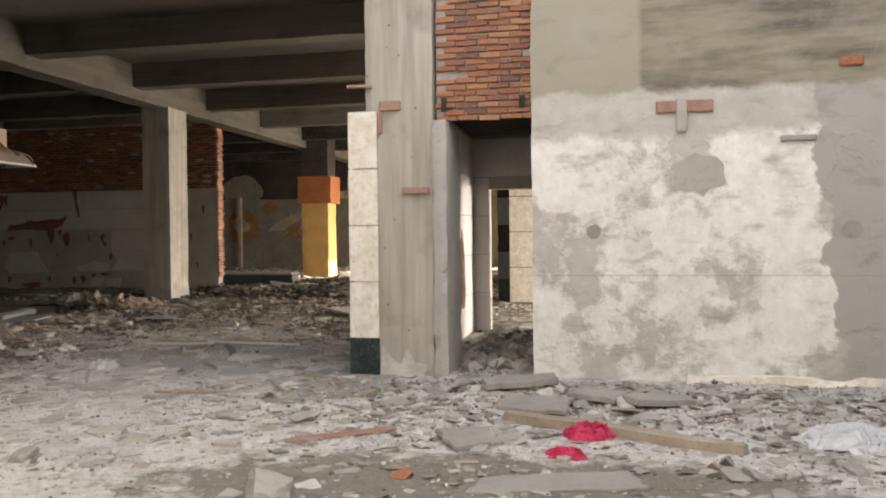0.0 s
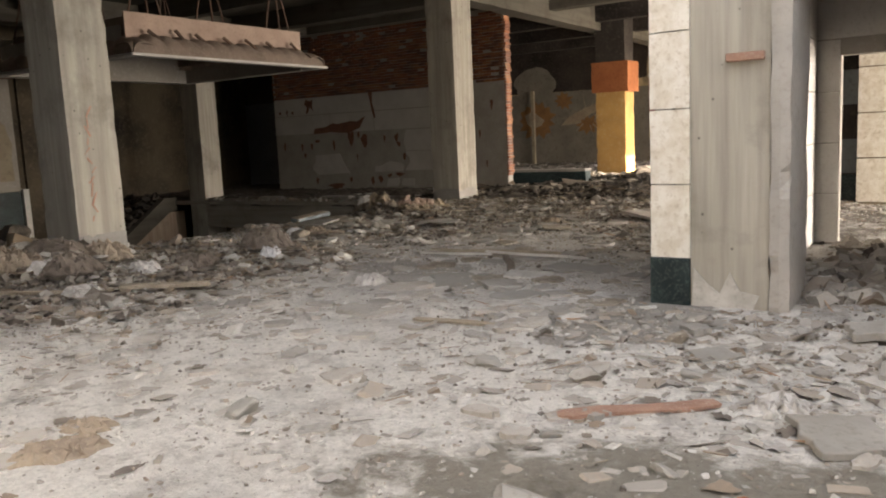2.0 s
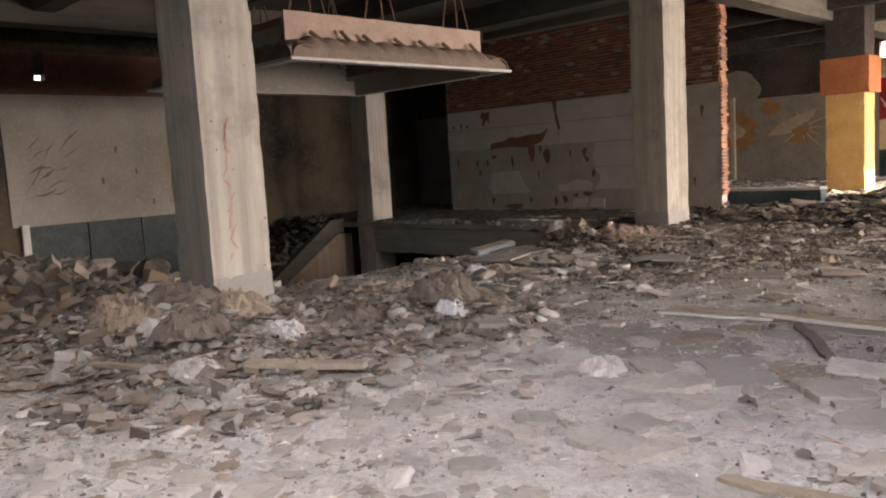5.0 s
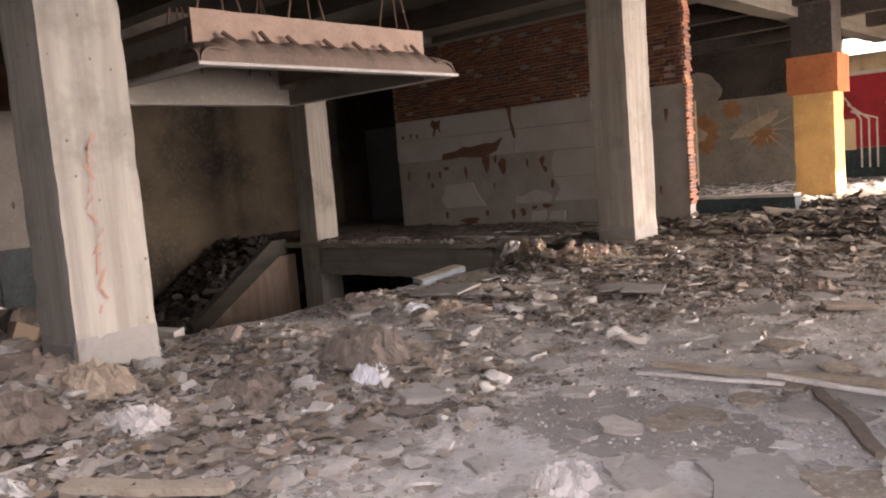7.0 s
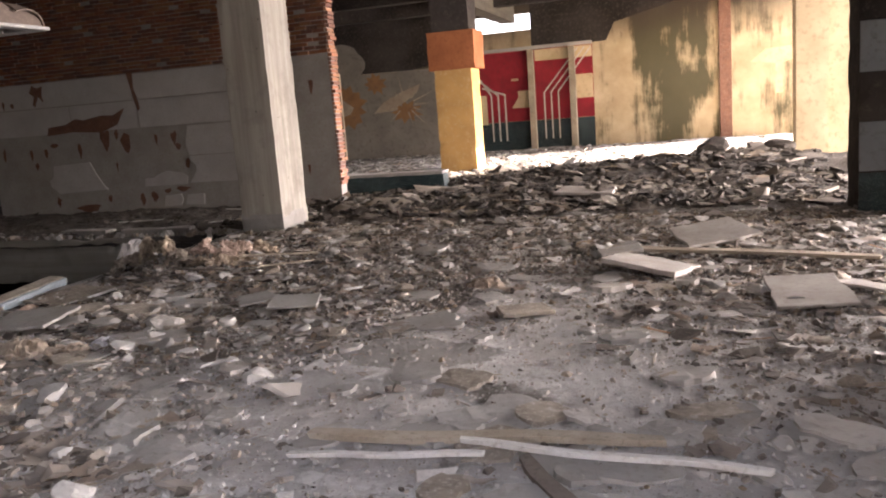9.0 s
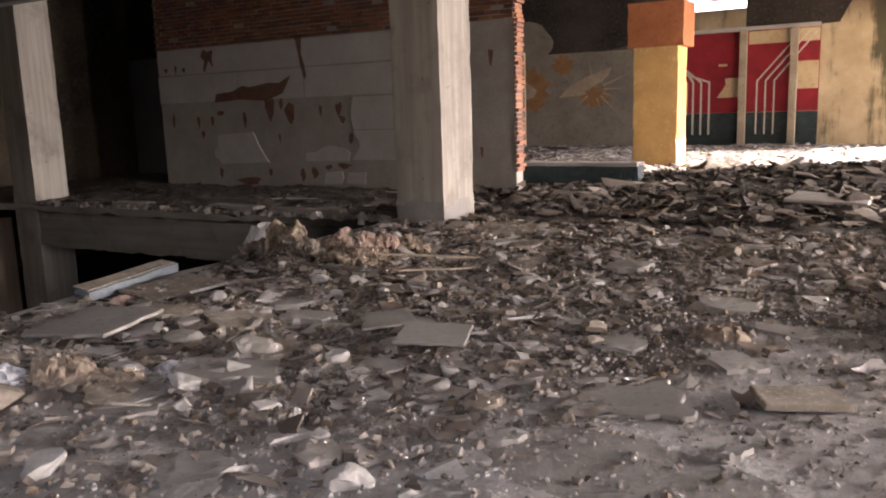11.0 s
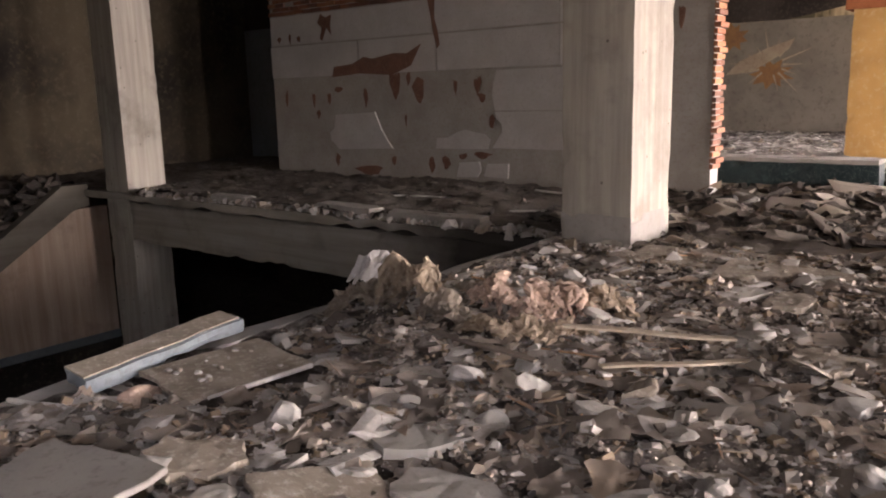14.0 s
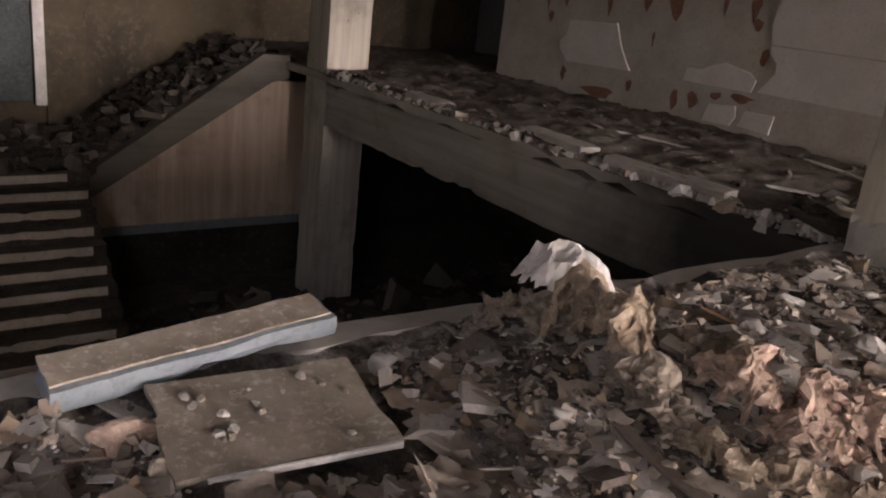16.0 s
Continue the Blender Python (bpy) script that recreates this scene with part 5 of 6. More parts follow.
crust = part("crust", rough_box(-0.135, 0.06, -0.57, 0.56, 0.102, 0.114, 0.05, 0.010, 0.02), "slab_top", None, "brown flaking top crust")
crust.parent = bs
bs.scale = (0.9, 0.95, 0.8)
bs.rotation_euler = (radians(2), radians(8), radians(8))

# crusted board with one clean white edge
pb = thing("plaster_board", "crusted brown plaster board with a clean white edge", "board", at=(-10.66, 13.42, gz(-10.66, 13.42) + 0.08))
bm = rough_box(-0.28, 0.26, -0.40, 0.32, 0.0, 0.024, 0.04, 0.004, 0.012)
part("board", bm, "slab_top").parent = pb
part("white_edge", bevelled((0.262, 0.276, -0.30, 0.31, 0.002, 0.026), 0.003), "white_paint", None, "clean white cut edge").parent = pb
t = random.Random(31)
for n in range(16):
    crumb = chunk_mesh(t.uniform(0.012, 0.03), 300 + n, 0.5)
    bmesh.ops.translate(crumb, verts=crumb.verts, vec=(t.uniform(-0.2, 0.2), t.uniform(-0.3, 0.26), 0.028))
    part("crust_crumb", crumb, ("white_lump", "slab_top", "dust")[n % 3]).parent = pb
pb.rotation_euler = (radians(1), radians(3), radians(-7))

# planks, laths and bars: (name, x, y, length, width, thickness, turn, tilt, lift, material, label)
PLANKS = [
    ("lath", -5.8, 9.98, 0.95, 0.035, 0.02, 8, 0, 0.03, "white_paint", "white painted wooden lath on the floor"),
    ("lath", -4.78, 10.08, 1.4, 0.04, 0.025, -6, 0, 0.04, "white_paint", "white painted wooden lath on the floor"),
    ("plank", -5.4, 10.22, 1.75, 0.09, 0.03, 5, 0, 0.03, "wood", "grey weathered plank on the floor"),
    ("plank", -4.85, 9.6, 1.1, 0.08, 0.03, -58, 0, 0.02, "rag_dark", "dark burnt plank on the floor"),
    ("beam_piece", 0.0, 5.95, 1.85, 0.13, 0.07, -25, 0, 0.02, "wood", "weathered squared timber lying on rubble"),
    ("plank", -1.98, 5.6, 0.85, 0.11, 0.02, 36, 0, 0.02, "red_wood", "flaking reddish plank on the floor"),
    ("plank", -7.25, 6.82, 0.9, 0.12, 0.04, 30, 0, 0.05, "wood", "grey weathered plank by the heap"),
    ("plank", -8.3, 6.2, 1.1, 0.07, 0.03, 24, 0, 0.05, "wood", "grey weathered plank by the heap"),
    ("lath", -3.35, 6.85, 0.3, 0.035, 0.02, 10, 0, 0.02, "white_paint", "short white painted wooden lath"),
    ("plank", -3.9, 6.9, 0.7, 0.08, 0.02, 6, 0, 0.02, "wood", "thin brown plank in the rubble"),
    ("lath", -9.35, 14.1, 1.1, 0.03, 0.012, -28, 0, 0.04, "rag_dark", "long dark strip across the rubble"),
    ("lath", -8.95, 14.8, 0.9, 0.06, 0.012, 30, 4, 0.14, "wood", "long brown strip across the rubble"),
    ("lath", -8.7, 14.6, 0.8, 0.05, 0.012, 48, 3, 0.10, "wood", "brown strip across the rubble"),
    ("lath", -9.75, 14.28, 0.95, 0.05, 0.012, -8, 0, 0.05, "rag_dark", "curved brown strip in the rubble"),
    ("lath", -11.0, 12.55, 0.4, 0.03, 0.015, 20, 0, 0.05, "white_paint", "short pale strip in the rubble"),
    ("plank", -4.0, 14.75, 2.5, 0.14, 0.03, -17, 0, 0.06, "wood", "long grey plank in the rubble"),
    ("lath", -14.6, 19.5, 1.4, 0.05, 0.02, 12, 0, 0.03, "white_paint", "pale strip on the rear slab"),
    ("lath", -12.6, 20.2, 1.2, 0.05, 0.02, -20, 0, 0.03, "white_paint", "pale strip on the rear slab"),
    ("lath", -12.2, 19.1, 0.9, 0.05, 0.02, 30, 0, 0.03, "white_paint", "pale strip on the rear slab"),
]
for n, (name, x, y, l, w, th, rz, tilt, lift, mat, label) in enumerate(PLANKS):
    place(single(name, plank_mesh(l, w, th, n), mat, label, name.replace("_", " "), "loose planks and laths"), x, y, lift - 0.015, rz, 0, tilt)

# insulation wool torn open by the brink
def wool_ridge(path, width, height, seed, n=80, m=18):
    """A torn batt thrown up into a ragged ridge along a line; pieces of its skirt are missing."""
    pts = [Vector((*p, 0)) for p in path]
    bm = bmesh.new()
    grid = []
    for i in range(n + 1):
        f = i / n * (len(pts) - 1)
        k = min(int(f), len(pts) - 2)
        p, d = pts[k].lerp(pts[k + 1], f - k), (pts[k + 1] - pts[k]).normalized()
        side = Vector((-d.y, d.x, 0))
        taper = min(1.0, 5 * i / n, 5 * (1 - i / n))
        row = []
        foot = gz(p.x, p.y)
        for j in range(m + 1):
            v = 2 * j / m - 1
            q = Vector((f * 2.0, v * 0.9, seed * 5.1))
            tear = 0.8 + 0.45 * noise.noise(q * 0.9) + 0.22 * noise.noise(q * 2.2)
            h = height * 0.75 * taper * max(0.0, 1 - abs(v) ** 2.2) * max(0.12, tear)
            w = noise.noise_vector(q * 2.3) * 0.055 + noise.noise_vector(q * 6.0) * 0.035 + noise.noise_vector(q * 15.0) * 0.012
            c = p + side * (v * width * (0.55 + 0.45 * taper))
            row.append(bm.verts.new((c.x + w.x, c.y + w.y, foot + h + w.z * 1.1 * (1 - abs(v)) - 0.01)))
        grid.append(row)
    for i in range(n):
        for j in range(m):
            v = abs(2 * (j + 0.5) / m - 1)
            if v < 0.72 + 0.5 * noise.noise(Vector((i * 0.21, j * 0.35, seed))):
                bm.faces.new((grid[i][j], grid[i + 1][j], grid[i + 1][j + 1], grid[i][j + 1]))
    bmesh.ops.delete(bm, geom=[v for v in bm.verts if not v.link_faces], context="VERTS")
    return bm


WOOL = [([(-10.80, 14.72), (-10.50, 14.66), (-10.22, 14.60)], 0.17, 0.38, 1, "ins_yellow"), ([(-10.34, 14.60), (-10.08, 14.49), (-9.86, 14.44)], 0.13, 0.22, 2, "ins_grey"),
        ([(-9.92, 14.45), (-9.66, 14.46), (-9.45, 14.62), (-9.30, 14.84)], 0.09, 0.16, 3, "ins_yellow"), ([(-11.05, 14.45), (-10.85, 14.60), (-10.6, 14.80)], 0.16, 0.20, 4, "ins_grey"),
        ([(-10.10, 14.92), (-9.96, 14.80), (-9.80, 14.84)], 0.13, 0.25, 5, "ins_pink"), ([(-9.84, 14.92), (-9.66, 15.02), (-9.50, 15.22)], 0.15, 0.28, 6, "ins_pink"),
        ([(-9.56, 15.14), (-9.44, 15.32), (-9.38, 15.52)], 0.12, 0.24, 7, "ins_yellow"), ([(-10.55, 15.0), (-10.25, 15.12), (-9.95, 15.22)], 0.2, 0.12, 8, "ins_grey"), ([(-9.75, 14.66), (-9.6, 14.78), (-9.5, 14.95)], 0.09, 0.13, 9, "ins_pink")]
for path, w, h, sd, mat in WOOL:
    ob = single("insulation_wool", wool_ridge(path, w, h, sd), mat, {"ins_yellow": "yellowed torn insulation wool with curled ragged edge", "ins_pink": "torn pink insulation wool among the debris", "ins_grey": "dirty grey insulation wool torn open"}[mat], "insulation", "torn insulation")
    sol = ob.modifiers.new("thickness", "SOLIDIFY")
    sol.thickness = 0.018
crumpled("plastic_sheet", 0.45, 0.36, 0.34, 31, "plastic", "crumpled dirty clear plastic sheet standing in the heap", "plastic sheet", -11.05, 15.0, 30, 0.004, 0.05, 2.2)

# rags, bags and wrappings
RAGS = [
    ("red_cloth", 0.34, 0.28, 0.22, 41, "red_cloth", "crumpled crimson cloth over a timber", "cloth", -0.18, 5.9, 20), ("red_cloth", 0.26, 0.18, 0.14, 42, "red_cloth", "crumpled crimson cloth scrap", "cloth", -0.33, 5.35, -20),
    ("foil_wrap", 0.32, 0.18, 0.10, 43, "foil", "crumpled silvery wrapping in the rubble", "wrapping", -9.1, 11.6, 20), ("foil_wrap", 0.3, 0.2, 0.10, 44, "foil", "crumpled silvery wrapping in the rubble", "wrapping", -8.85, 11.75, -30),
    ("foil_wrap", 0.26, 0.2, 0.16, 45, "foil", "crumpled pale wrapping in the rubble", "wrapping", -9.5, 11.1, 60), ("paper_bag", 0.36, 0.3, 0.22, 46, "rag_plain", "crumpled brown paper sack", "sack", -9.3, 11.35, 0),
    ("paper_bag", 0.4, 0.3, 0.2, 47, "rag_plain", "crumpled brown paper sack", "sack", -9.0, 11.45, 40), ("plastic_bag", 0.42, 0.28, 0.2, 48, "plastic", "crumpled white plastic bag", "bag", -7.9, 6.35, 15),
    ("plastic_bag", 0.3, 0.26, 0.2, 49, "plastic", "crumpled pale plastic bag", "bag", -5.68, 8.1, 60), ("plastic_bag", 0.36, 0.3, 0.2, 50, "plastic", "crumpled pale plastic bag", "bag", -8.2, 7.3, 0),
    ("paper_bag", 0.5, 0.4, 0.36, 51, "rag_plain", "dusty brown sack in the heap", "sack", -8.95, 7.35, 20), ("paper_bag", 0.6, 0.5, 0.4, 52, "rag_plain", "dusty brown sack in the heap", "sack", -10.0, 6.75, -20),
    ("paper_bag", 0.5, 0.4, 0.35, 53, "rag_plain", "dusty brown sack in the heap", "sack", -9.4, 6.6, 50), ("dirty_cloth", 0.6, 0.5, 0.42, 54, "rag_dark", "dark dirty cloth bundle", "cloth", -7.95, 8.95, 0),
    ("foil_wrap", 0.24, 0.2, 0.22, 55, "foil", "torn silvery wrapping on the bundle", "wrapping", -7.7, 8.75, 80), ("dirty_cloth", 0.5, 0.5, 0.3, 56, "rag_dark", "dark dirty cloth bundle", "cloth", -8.4, 8.2, 30),
    ("dirty_cloth", 0.8, 0.5, 0.35, 57, "rag_dark", "dark dirty cloth bundle", "cloth", -9.7, 7.2, 30), ("dirty_cloth", 0.7, 0.5, 0.3, 58, "rag_dark", "dark dirty cloth bundle", "cloth", -8.7, 6.75, -30),
    ("plastic_bag", 0.5, 0.3, 0.25, 59, "plastic", "dirty pale plastic sheeting in the heap", "bag", -8.9, 6.65, 40), ("plastic_bag", 0.3, 0.25, 0.15, 60, "plastic", "dirty pale plastic scrap", "bag", -1.35, 5.95, 40),
    ("dirty_cloth", 0.42, 0.22, 0.16, 63, "rag_plain", "twisted dusty sacking on the floor", "cloth", -4.3, 3.85, 60), ("dirty_cloth", 0.3, 0.2, 0.12, 64, "rag_plain", "twisted dark sacking on the floor", "cloth", -4.5, 4.15, 30),
    ("paper_bag", 0.3, 0.25, 0.14, 61, "rag_plain", "crumpled paper scrap in the rubble", "paper", -6.2, 13.6, 10), ("dirty_cloth", 0.8, 0.5, 0.25, 62, "foil", "grey crumpled sheeting by the wall", "sheet", 1.7, 5.9, -10),
]


for name, w, l, h, sd, mat, label, cat, x, y, rz in RAGS:
    crumpled(name, w * 1.2, l * 1.2, h, sd, mat, label, cat, x, y, rz, 0.006, 0.0, 5.0)

# lumps
LUMPS = [(-8.62, 12.2, 0.2, "shard_plain"), (-9.2, 10.85, 0.2, "slab_top"), (-1.95, 4.2, 0.26, "dust"),
         (-9.75, 13.75, 0.09, "white_lump"), (-9.55, 13.95, 0.12, "white_lump"), (-10.85, 13.1, 0.08, "white_lump"), (-10.8, 12.95, 0.13, "ins_pink"), (-10.75, 13.3, 0.07, "white_lump"), (-7.7, 14.0, 0.1, "white_lump"),
         (-5.85, 20.3, 0.3, "dark_debris"), (-4.0, 25.0, 0.55, "dark_debris"), (-2.7, 25.5, 0.5, "dark_debris"), (-8.6, 25.2, 0.45, "dark_debris"), (-7.0, 24.7, 0.3, "white_lump"), (-10.4, 20.7, 0.22, "dust"),
         (-10.9, 7.4, 0.22, "dust"), (-10.0, 7.5, 0.26, "dark_debris"), (-12.4, 8.2, 0.4, "dark_debris"), (-13.5, 8.0, 0.35, "slab_top"), (-9.7, 8.1, 0.2, "dust"), (-6.7, 8.7, 0.12, "dust")]
for n, (x, y, s, mat) in enumerate(LUMPS):
    place(single("rubble_lump", chunk_mesh(s, n + 60, 0.55), mat, {"white_lump": "white broken plaster lump", "dark_debris": "burnt black debris lump", "ins_pink": "pale pink foam lump"}.get(mat, "grey broken concrete lump"), "rubble", "large lumps of rubble"), x, y, s * 0.2, n * 47 % 360, n * 13 % 20 - 10, n * 7 % 20 - 10)
place(single("brick_fragment", chunk_mesh(0.09, 7, 0.5), "brick", "red brick fragment on the floor", "brick"), -1.27, 4.7, 0.01, 30)
rnd = random.Random(77)
shapes = []
for n in range(8):
    bm = chunk_mesh(1.0, n + 200, 0.5)
    me = bpy.data.meshes.new("concrete_chunk")
    bm.to_mesh(me)
    bm.free()
    me.materials.append(M[("dust", "white_lump", "slab_top", "grey_patch")[n % 4]])
    shapes.append(me)
made = 0
while made < 280:
    x, y = rnd.uniform(-11, 2.5), rnd.uniform(3, 17.5)
    if rnd.random() > float(litter(np.array([x]), np.array([y]))[0]) or (x > -2.8 and y > 8.0):
        continue
    s = rnd.uniform(0.05, 0.13)
    ob = tagged(new("concrete_chunk", shapes[made % 8]), "rough broken concrete chunk on the rubble floor", "rubble", "broken chunks")
    ob.matrix_basis = pose(x, y, gz(x, y) + s * 0.15, rnd.uniform(-25, 25), rnd.uniform(-25, 25), rnd.uniform(0, 360)) @ Matrix.Scale(s, 4)
    made += 1

# flat plates of cement crust broken off the floor
def crust_mesh(rx, ry, thick, seed):
    t = random.Random(seed)
    n = 17
    ring = []
    for k in range(n):
        a = 2 * math.pi * (k + t.uniform(-0.25, 0.25)) / n
        f = 1.0 / max(abs(math.cos(a)), abs(math.sin(a))) ** 0.6 * t.uniform(0.78, 1.05)
        ring.append((rx * f * math.cos(a), ry * f * math.sin(a)))
    bm = bmesh.new()
    lo = [bm.verts.new((x * 1.04, y * 1.04, -0.03)) for x, y in ring]
    hi = [bm.verts.new((x, y, thick + t.uniform(-0.004, 0.004))) for x, y in ring]
    inner = [bm.verts.new((x * 0.6, y * 0.6, thick + t.uniform(-0.003, 0.006))) for x, y in ring]
    for k in range(n):
        m = (k + 1) % n
        bm.faces.new((lo[k], lo[m], hi[m], hi[k]))
        bm.faces.new((hi[k], hi[m], inner[m], inner[k]))
    bm.faces.new(inner)
    bmesh.ops.triangulate(bm, faces=[f for f in bm.faces if len(f.verts) > 4])
    return bm


t = random.Random(404)
made = 0
while made < 300:
    x, y = (t.uniform(-10.2, 1.5), t.uniform(3.6, 17.2)) if made < 190 else (t.uniform(-8.2, -2.6), t.uniform(6.0, 10.8))
    if (x > -3.1 and y > 7.6) or (x < -7.5 and 5.5 < y < 9.6) or x < -2.5 - y * 0.75 - 2.0:
        continue
    grow = 1.0 if y > 8.0 else 0.62
    rx = t.uniform(0.07, 0.24) * grow
    mat = t.choice(("dust", "dust", "grey_patch", "slab_top", "shard_plain") if y > 8.0 else ("dust", "shard_plain", "shard_plain"))
    ob = single("cement_crust", crust_mesh(rx, rx * t.uniform(0.5, 0.95), t.uniform(0.006, 0.022), 500 + made), mat, {"dust": "flat dusty plate of cement crust on the floor", "grey_patch": "flat dark grey plate of cement crust", "slab_top": "flat brown stained plate of crust", "shard_plain": "flat pale plate of plaster crust"}[mat], "cement crust", "broken crust plates")
    place(ob, x, y, 0.006, t.uniform(0, 360), t.uniform(-4, 4), t.uniform(-4, 4))
    made += 1


# ---- fine rubble ----
CUBE = np.array([(-1, -1, -1), (1, -1, -1), (1, 1, -1), (-1, 1, -1), (-1, -1, 1), (1, -1, 1), (1, 1, 1), (-1, 1, 1)], float)
CUBE_FACES = np.array([(3, 2, 1, 0), (4, 5, 6, 7), (0, 1, 5, 4), (1, 2, 6, 5), (2, 3, 7, 6), (3, 0, 4, 7)])


def strew(name, count, box, sizes, shape, material, label, seed, power=1.0, lean=0.5, floor_z=None, jitter=0.35):
    """Many small broken pieces in one mesh, thicker where the litter is thick. shape: relative length, width, height."""
    rg = np.random.default_rng(seed)
    x0, x1, y0, y1 = box
    px, py = rg.uniform(x0, x1, count * 6), rg.uniform(y0, y1, count * 6)
    ok = rg.uniform(0, 1, count * 6) < litter(px, py) ** power
    ok &= ~((px > -2.75) & (px < -1.75) & (py > 8.1) & (py < 9.0))
    ok &= ~((px > -0.85) & (py > 8.05))
    ok &= ~((px > -11.0) & (px < -10.3) & (py > 13.05) & (py < 13.85))
    px, py = px[ok][:count], py[ok][:count]
    n = len(px)
    s = sizes[0] * (sizes[1] / sizes[0]) ** (rg.uniform(0, 1, n) ** 1.6)
    v = CUBE[None] * (1 + rg.uniform(-jitter, jitter, (n, 8, 3)))
    v[:, 4:, :2] *= rg.uniform(0.45, 1.0, (n, 1, 1))
    v = v * (np.array(shape)[None, None] * rg.uniform(0.6, 1.3, (n, 1, 3))) * s[:, None, None] * 0.5
    a, b, c = rg.uniform(0, 2 * np.pi, n), rg.normal(0, lean, n), rg.normal(0, lean, n)
    ca, sa, cb, sb, cc, sc = np.cos(a), np.sin(a), np.cos(b), np.sin(b), np.cos(c), np.sin(c)
    o = np.zeros(n)
    rz = np.stack([ca, -sa, o, sa, ca, o, o, o, o + 1], 1).reshape(n, 3, 3)
    ry = np.stack([cb, o, sb, o, o + 1, o, -sb, o, cb], 1).reshape(n, 3, 3)
    rx = np.stack([o + 1, o, o, o, cc, -sc, o, sc, cc], 1).reshape(n, 3, 3)
    v = np.einsum("nij,nkj->nki", rz @ ry @ rx, v)
    base = ground_z(px, py) if floor_z is None else np.full(n, floor_z)
    v += np.stack([px, py, base + s * shape[2] * 0.28], 1)[:, None]
    faces = (CUBE_FACES[None] + (np.arange(n) * 8)[:, None, None]).reshape(-1, 4)
    me = bpy.data.meshes.new(name)
    me.vertices.add(n * 8)
    me.vertices.foreach_set("co", v.astype(np.float32).ravel())
    me.loops.add(faces.size)
    me.loops.foreach_set("vertex_index", faces.ravel().astype(np.int32))
    me.polygons.add(len(faces))
    me.polygons.foreach_set("loop_start", np.arange(0, faces.size, 4, dtype=np.int32))
    me.update(calc_edges=True)
    me.polygons.foreach_set("use_smooth", np.zeros(len(faces), dtype=bool))
    me.validate()
    me.materials.append(M[material])
    return tagged(new(name, me), label, "rubble", "", "stuff")


def flakes(name, count, box, sizes, material, label, seed, power=1.0, curl=0.22):
    """Curled scraps of paper, felt and board in one mesh: each a bent sheet."""
    rg = np.random.default_rng(seed)
    x0, x1, y0, y1 = box
    px, py = rg.uniform(x0, x1, count * 6), rg.uniform(y0, y1, count * 6)
    ok = rg.uniform(0, 1, count * 6) < litter(px, py) ** power
    ok &= ~((px > -2.75) & (py > 8.0))
    ok &= ~((px > -11.0) & (px < -10.3) & (py > 13.05) & (py < 13.85))
    px, py = px[ok][:count], py[ok][:count]
    n = len(px)
    s = sizes[0] * (sizes[1] / sizes[0]) ** (rg.uniform(0, 1, n) ** 1.5)
    gu, gv = np.meshgrid(np.linspace(-0.5, 0.5, 6), np.linspace(-0.5, 0.5, 6))
    gu, gv = gu.ravel()[None], gv.ravel()[None]
    v = np.zeros((n, 36, 3))
    u1, u2, p1, p2 = (rg.uniform(0, 6.28, (n, 1)) for _ in range(4))
    v[:, :, 0] = gu * (1 + 0.3 * np.sin(gv * 5 + p1)) + rg.uniform(-0.04, 0.04, (n, 36))
    v[:, :, 1] = (gv * (1 + 0.35 * np.sin(gu * 6 + p2)) + rg.uniform(-0.04, 0.04, (n, 36))) * rg.uniform(0.35, 0.9, (n, 1))
    bend = rg.normal(0, 1.6 * curl, (n, 1)) * (gu * np.cos(u1) + gv * np.sin(u1)) ** 2 * 2
    v[:, :, 2] = np.abs(0.45 * bend + curl * (0.35 * np.sin(gu * 7 + p2) * np.cos(gv * 6 + u2) + 0.2 * np.sin(gu * 15 + p1 + gv * 9))) + rg.uniform(0, 0.03, (n, 36))
    v[:, :, 2] = 0.22 * np.tanh(v[:, :, 2] / 0.22)
    v *= s[:, None, None]
    a = rg.uniform(0, 2 * np.pi, n)
    x, y = v[:, :, 0] * np.cos(a)[:, None] - v[:, :, 1] * np.sin(a)[:, None], v[:, :, 0] * np.sin(a)[:, None] + v[:, :, 1] * np.cos(a)[:, None]
    v = np.stack([x + px[:, None], y + py[:, None], v[:, :, 2] + ground_z(px, py)[:, None] + 0.005], 2)
    quad = np.array([(r * 6 + c, r * 6 + c + 1, r * 6 + c + 7, r * 6 + c + 6) for r in range(5) for c in range(5)])
    faces = (quad[None] + (np.arange(n) * 36)[:, None, None]).reshape(-1, 4)
    me = bpy.data.meshes.new(name)
    me.from_pydata(v.reshape(-1, 3).tolist(), [], faces.tolist())
    me.polygons.foreach_set("use_smooth", np.ones(len(faces), dtype=bool))
    me.materials.append(M[material])
    return tagged(new(name, me), label, "rubble", "", "stuff")


HALL = (-11.0, 3.5, 1.5, 17.9)
DEEP = (-11.0, -2.8, 9.5, 17.9)
HEAP = (-11.0, -6.6, 5.4, 9.8)
strew("plaster_crumbs", 34000, HALL, (0.006, 0.028), (1, 0.8, 0.6), "shard", "white and grey plaster crumbs scattered on the floor", 1, 0.35)
strew("stone_rubble", 5200, HALL, (0.02, 0.085), (1, 0.8, 0.5), "rubble", "mixed stone rubble scattered on the floor", 2, 1.3)
strew("plaster_shards", 3600, HALL, (0.04, 0.26), (1, 0.7, 0.08), "shard", "flat plaster and tile shards on the floor", 3, 1.2, 0.16)
strew("burnt_shards", 2800, DEEP, (0.04, 0.24), (1, 0.55, 0.08), "rubble_dark", "burnt flat shards among the rubble", 4, 1.0, 0.25)
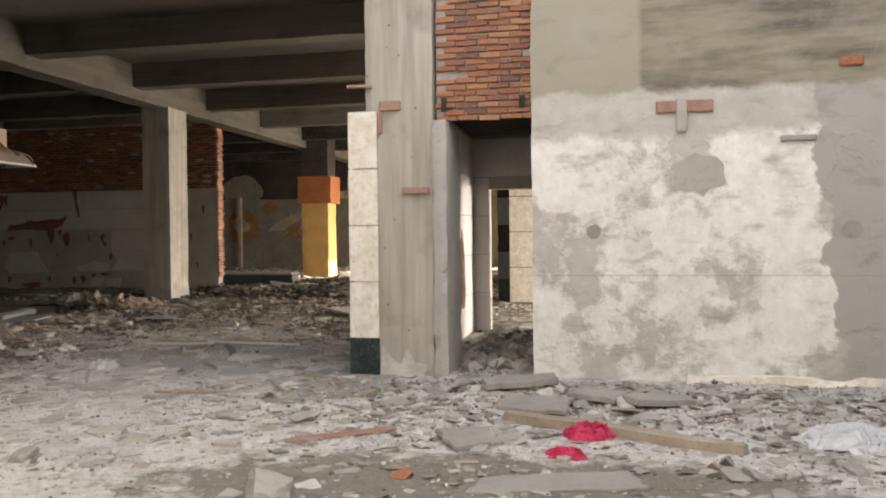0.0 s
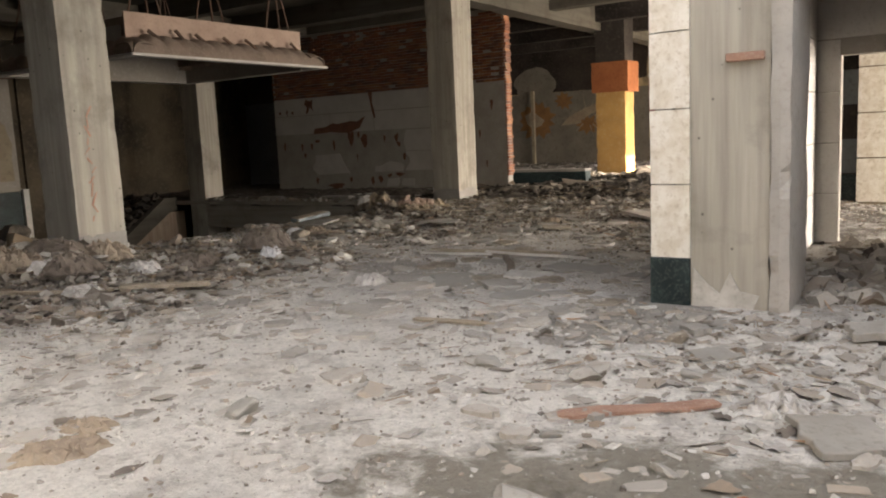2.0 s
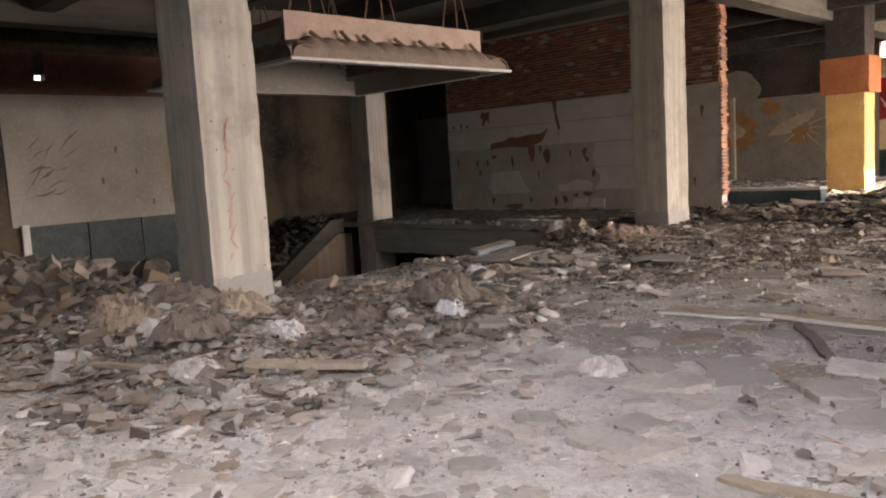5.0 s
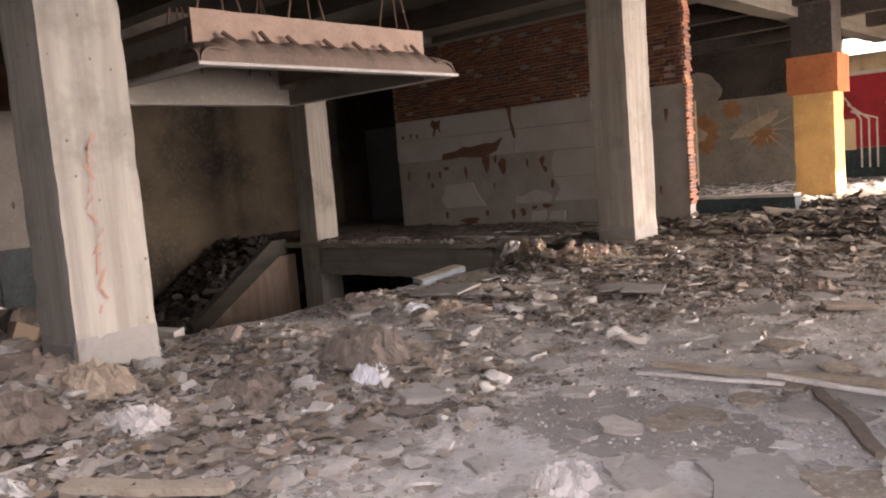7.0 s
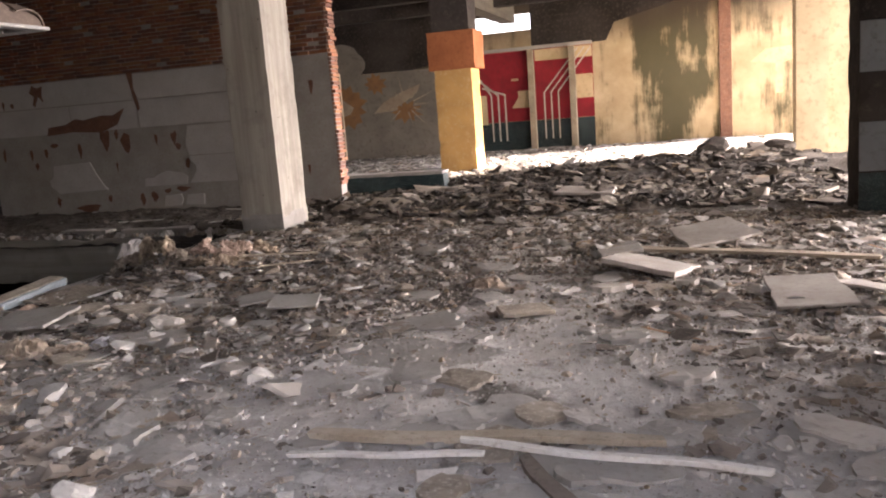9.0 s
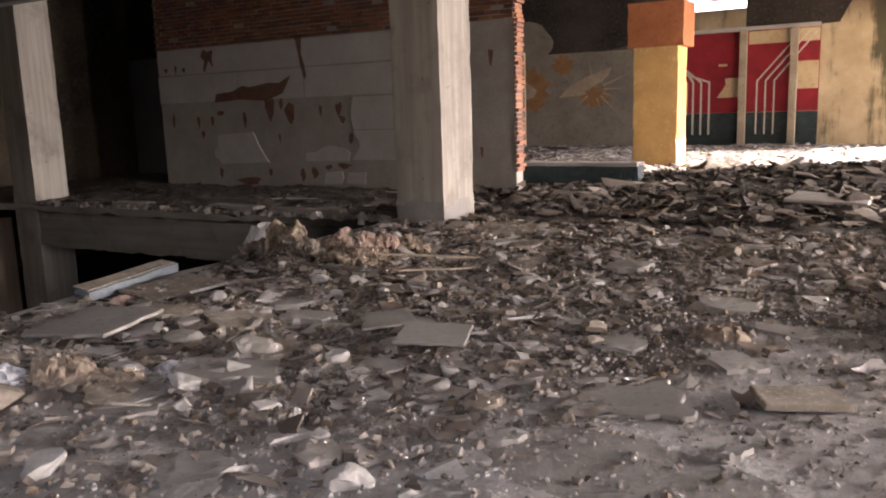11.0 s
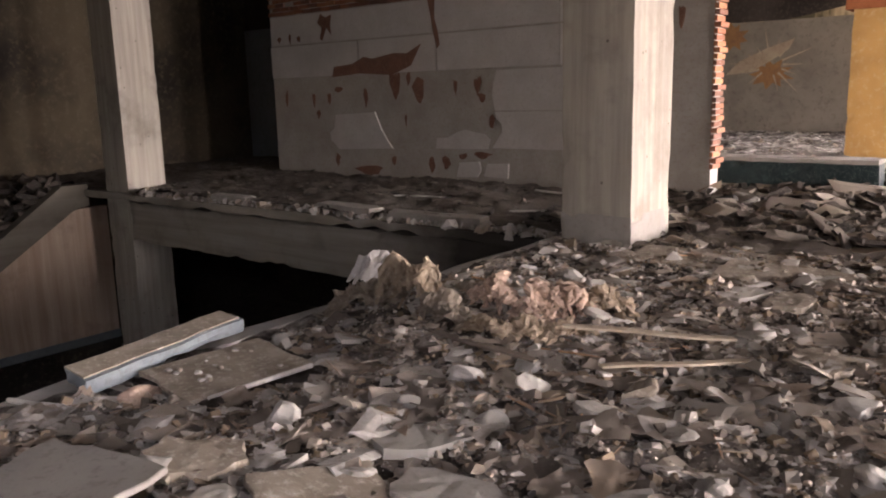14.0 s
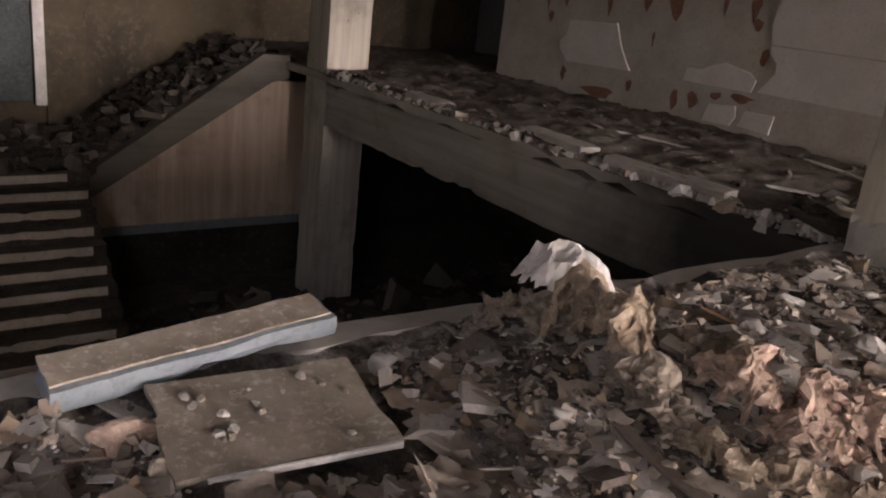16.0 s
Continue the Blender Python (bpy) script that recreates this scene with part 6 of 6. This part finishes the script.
strew("burnt_rubble", 22000, DEEP, (0.01, 0.06), (1, 0.8, 0.6), "rubble_dark", "burnt dark rubble", 5, 0.8)
strew("splinters", 3600, HALL, (0.06, 0.4), (1, 0.04, 0.025), "sticks", "wood splinters and straw among the rubble", 6, 1.1, 0.12)
strew("heap_rubble", 5500, HEAP, (0.015, 0.10), (1, 0.8, 0.5), "rubble_dark", "dark earth and stone in the heap", 7, 1.6)
strew("heap_stones", 350, HEAP, (0.04, 0.16), (1, 0.8, 0.6), "rubble", "broken stones in the heap", 27, 1.8)
flakes("heap_scraps", 2200, HEAP, (0.05, 0.30), "rag", "scraps of sacking and sheet in the heap", 8, 1.6)
flakes("paper_scraps", 2000, DEEP, (0.05, 0.26), "rag", "curled scraps of felt and paper in the rubble", 18, 1.1)
flakes("pale_scraps", 1100, DEEP, (0.04, 0.16), "shard", "curled pale scraps in the rubble", 19, 1.2)
flakes("front_scraps", 900, (-8.0, 3.5, 2.0, 9.0), (0.04, 0.14), "rag", "curled scraps on the front floor", 20, 0.9)
strew("centre_grit", 16000, (-8.0, -2.9, 8.5, 15.5), (0.006, 0.024), (1, 0.8, 0.7), "shard", "white plaster grit on the grey floor", 31, 0.15)
strew("front_shards", 3600, (-8.0, 2.5, 4.2, 10.5), (0.03, 0.17), (1, 0.65, 0.07), "shard", "flat plaster flakes on the front floor", 32, 0.4, 0.12)
strew("front_grit", 5000, (-8.0, 3.0, 2.2, 10.0), (0.006, 0.03), (1, 0.8, 0.6), "rubble", "dark grit on the front floor", 33, 0.3)
strew("west_rubble", 3500, (-23.0, -11.0, 3.5, 9.0), (0.06, 0.35), (1, 0.8, 0.4), "rubble_dark", "rubble beside the pit", 9, 0.8)
strew("rear_rubble", 9000, (-12.0, -1.9, 18.3, 27.0), (0.04, 0.24), (1, 0.7, 0.25), "charred", "burnt rubble of the rear hall", 10, 0.7, 0.35)
strew("rear_shards", 1100, (-12.0, -1.9, 18.3, 27.0), (0.12, 0.7), (1, 0.6, 0.06), "rubble_dark", "pale board shards in the rear hall", 11, 0.7, 0.2)
# paler mix than the burnt rubble, to brighten the sunlit floor
strew("far_rubble", 1800, (-20.0, -1.5, 27.0, 36.3), (0.03, 0.2), (1, 0.7, 0.25), "rubble", "rubble before the mural wall", 12, 0.7, 0.35)
strew("ledge_rubble", 1000, (-19.4, -11.2, 17.95, 21.2), (0.02, 0.15), (1, 0.6, 0.18), "charred", "burnt debris on the rear slab", 13, 0.4, 0.3)
strew("ledge_crumbs", 900, (-19.4, -11.3, 17.86, 18.15), (0.03, 0.14), (1, 0.8, 0.7), "shard", "pale crumbs along the broken slab edge", 14, 0.2, 0.4, -0.06)
strew("landing_rubble", 1500, (-23.2, -20.7, 10.3, 14.8), (0.08, 0.5), (1, 0.6, 0.3), "charred", "burnt debris on the stair landing", 15, 0.3, 0.5, -1.68)
strew("pit_rubble", 1500, (-20.0, -11.5, 11.0, 23.5), (0.1, 0.6), (1, 0.7, 0.3), "charred", "burnt debris on the basement floor", 16, 0.3, 0.4, -3.74)
strew("passage_rubble", 900, (-1.65, -0.9, 8.6, 11.9), (0.04, 0.26), (1, 0.7, 0.4), "rubble", "rubble on the passage floor", 17, 0.2, 0.35)


def step_rubble():
    """Burnt debris lying on the upper flight."""
    t = random.Random(9)
    bm = bmesh.new()
    for n in range(240):
        f = t.random()
        s = t.uniform(0.05, 0.22)
        m = pose(t.uniform(-23.1, -21.1), 14.9 + f * 2.7, -1.62 + f * 1.72, t.uniform(-40, 40), t.uniform(-40, 40), t.uniform(0, 360))
        vs = add_box(bm, -s, s, -s * 0.5, s * 0.5, -s * 0.2, s * 0.2)
        for v in vs:
            v.co = m @ v.co
    return tagged(part("stair_rubble", bm, "charred"), "burnt debris on the stair flight", "rubble", "", "stuff")


step_rubble()
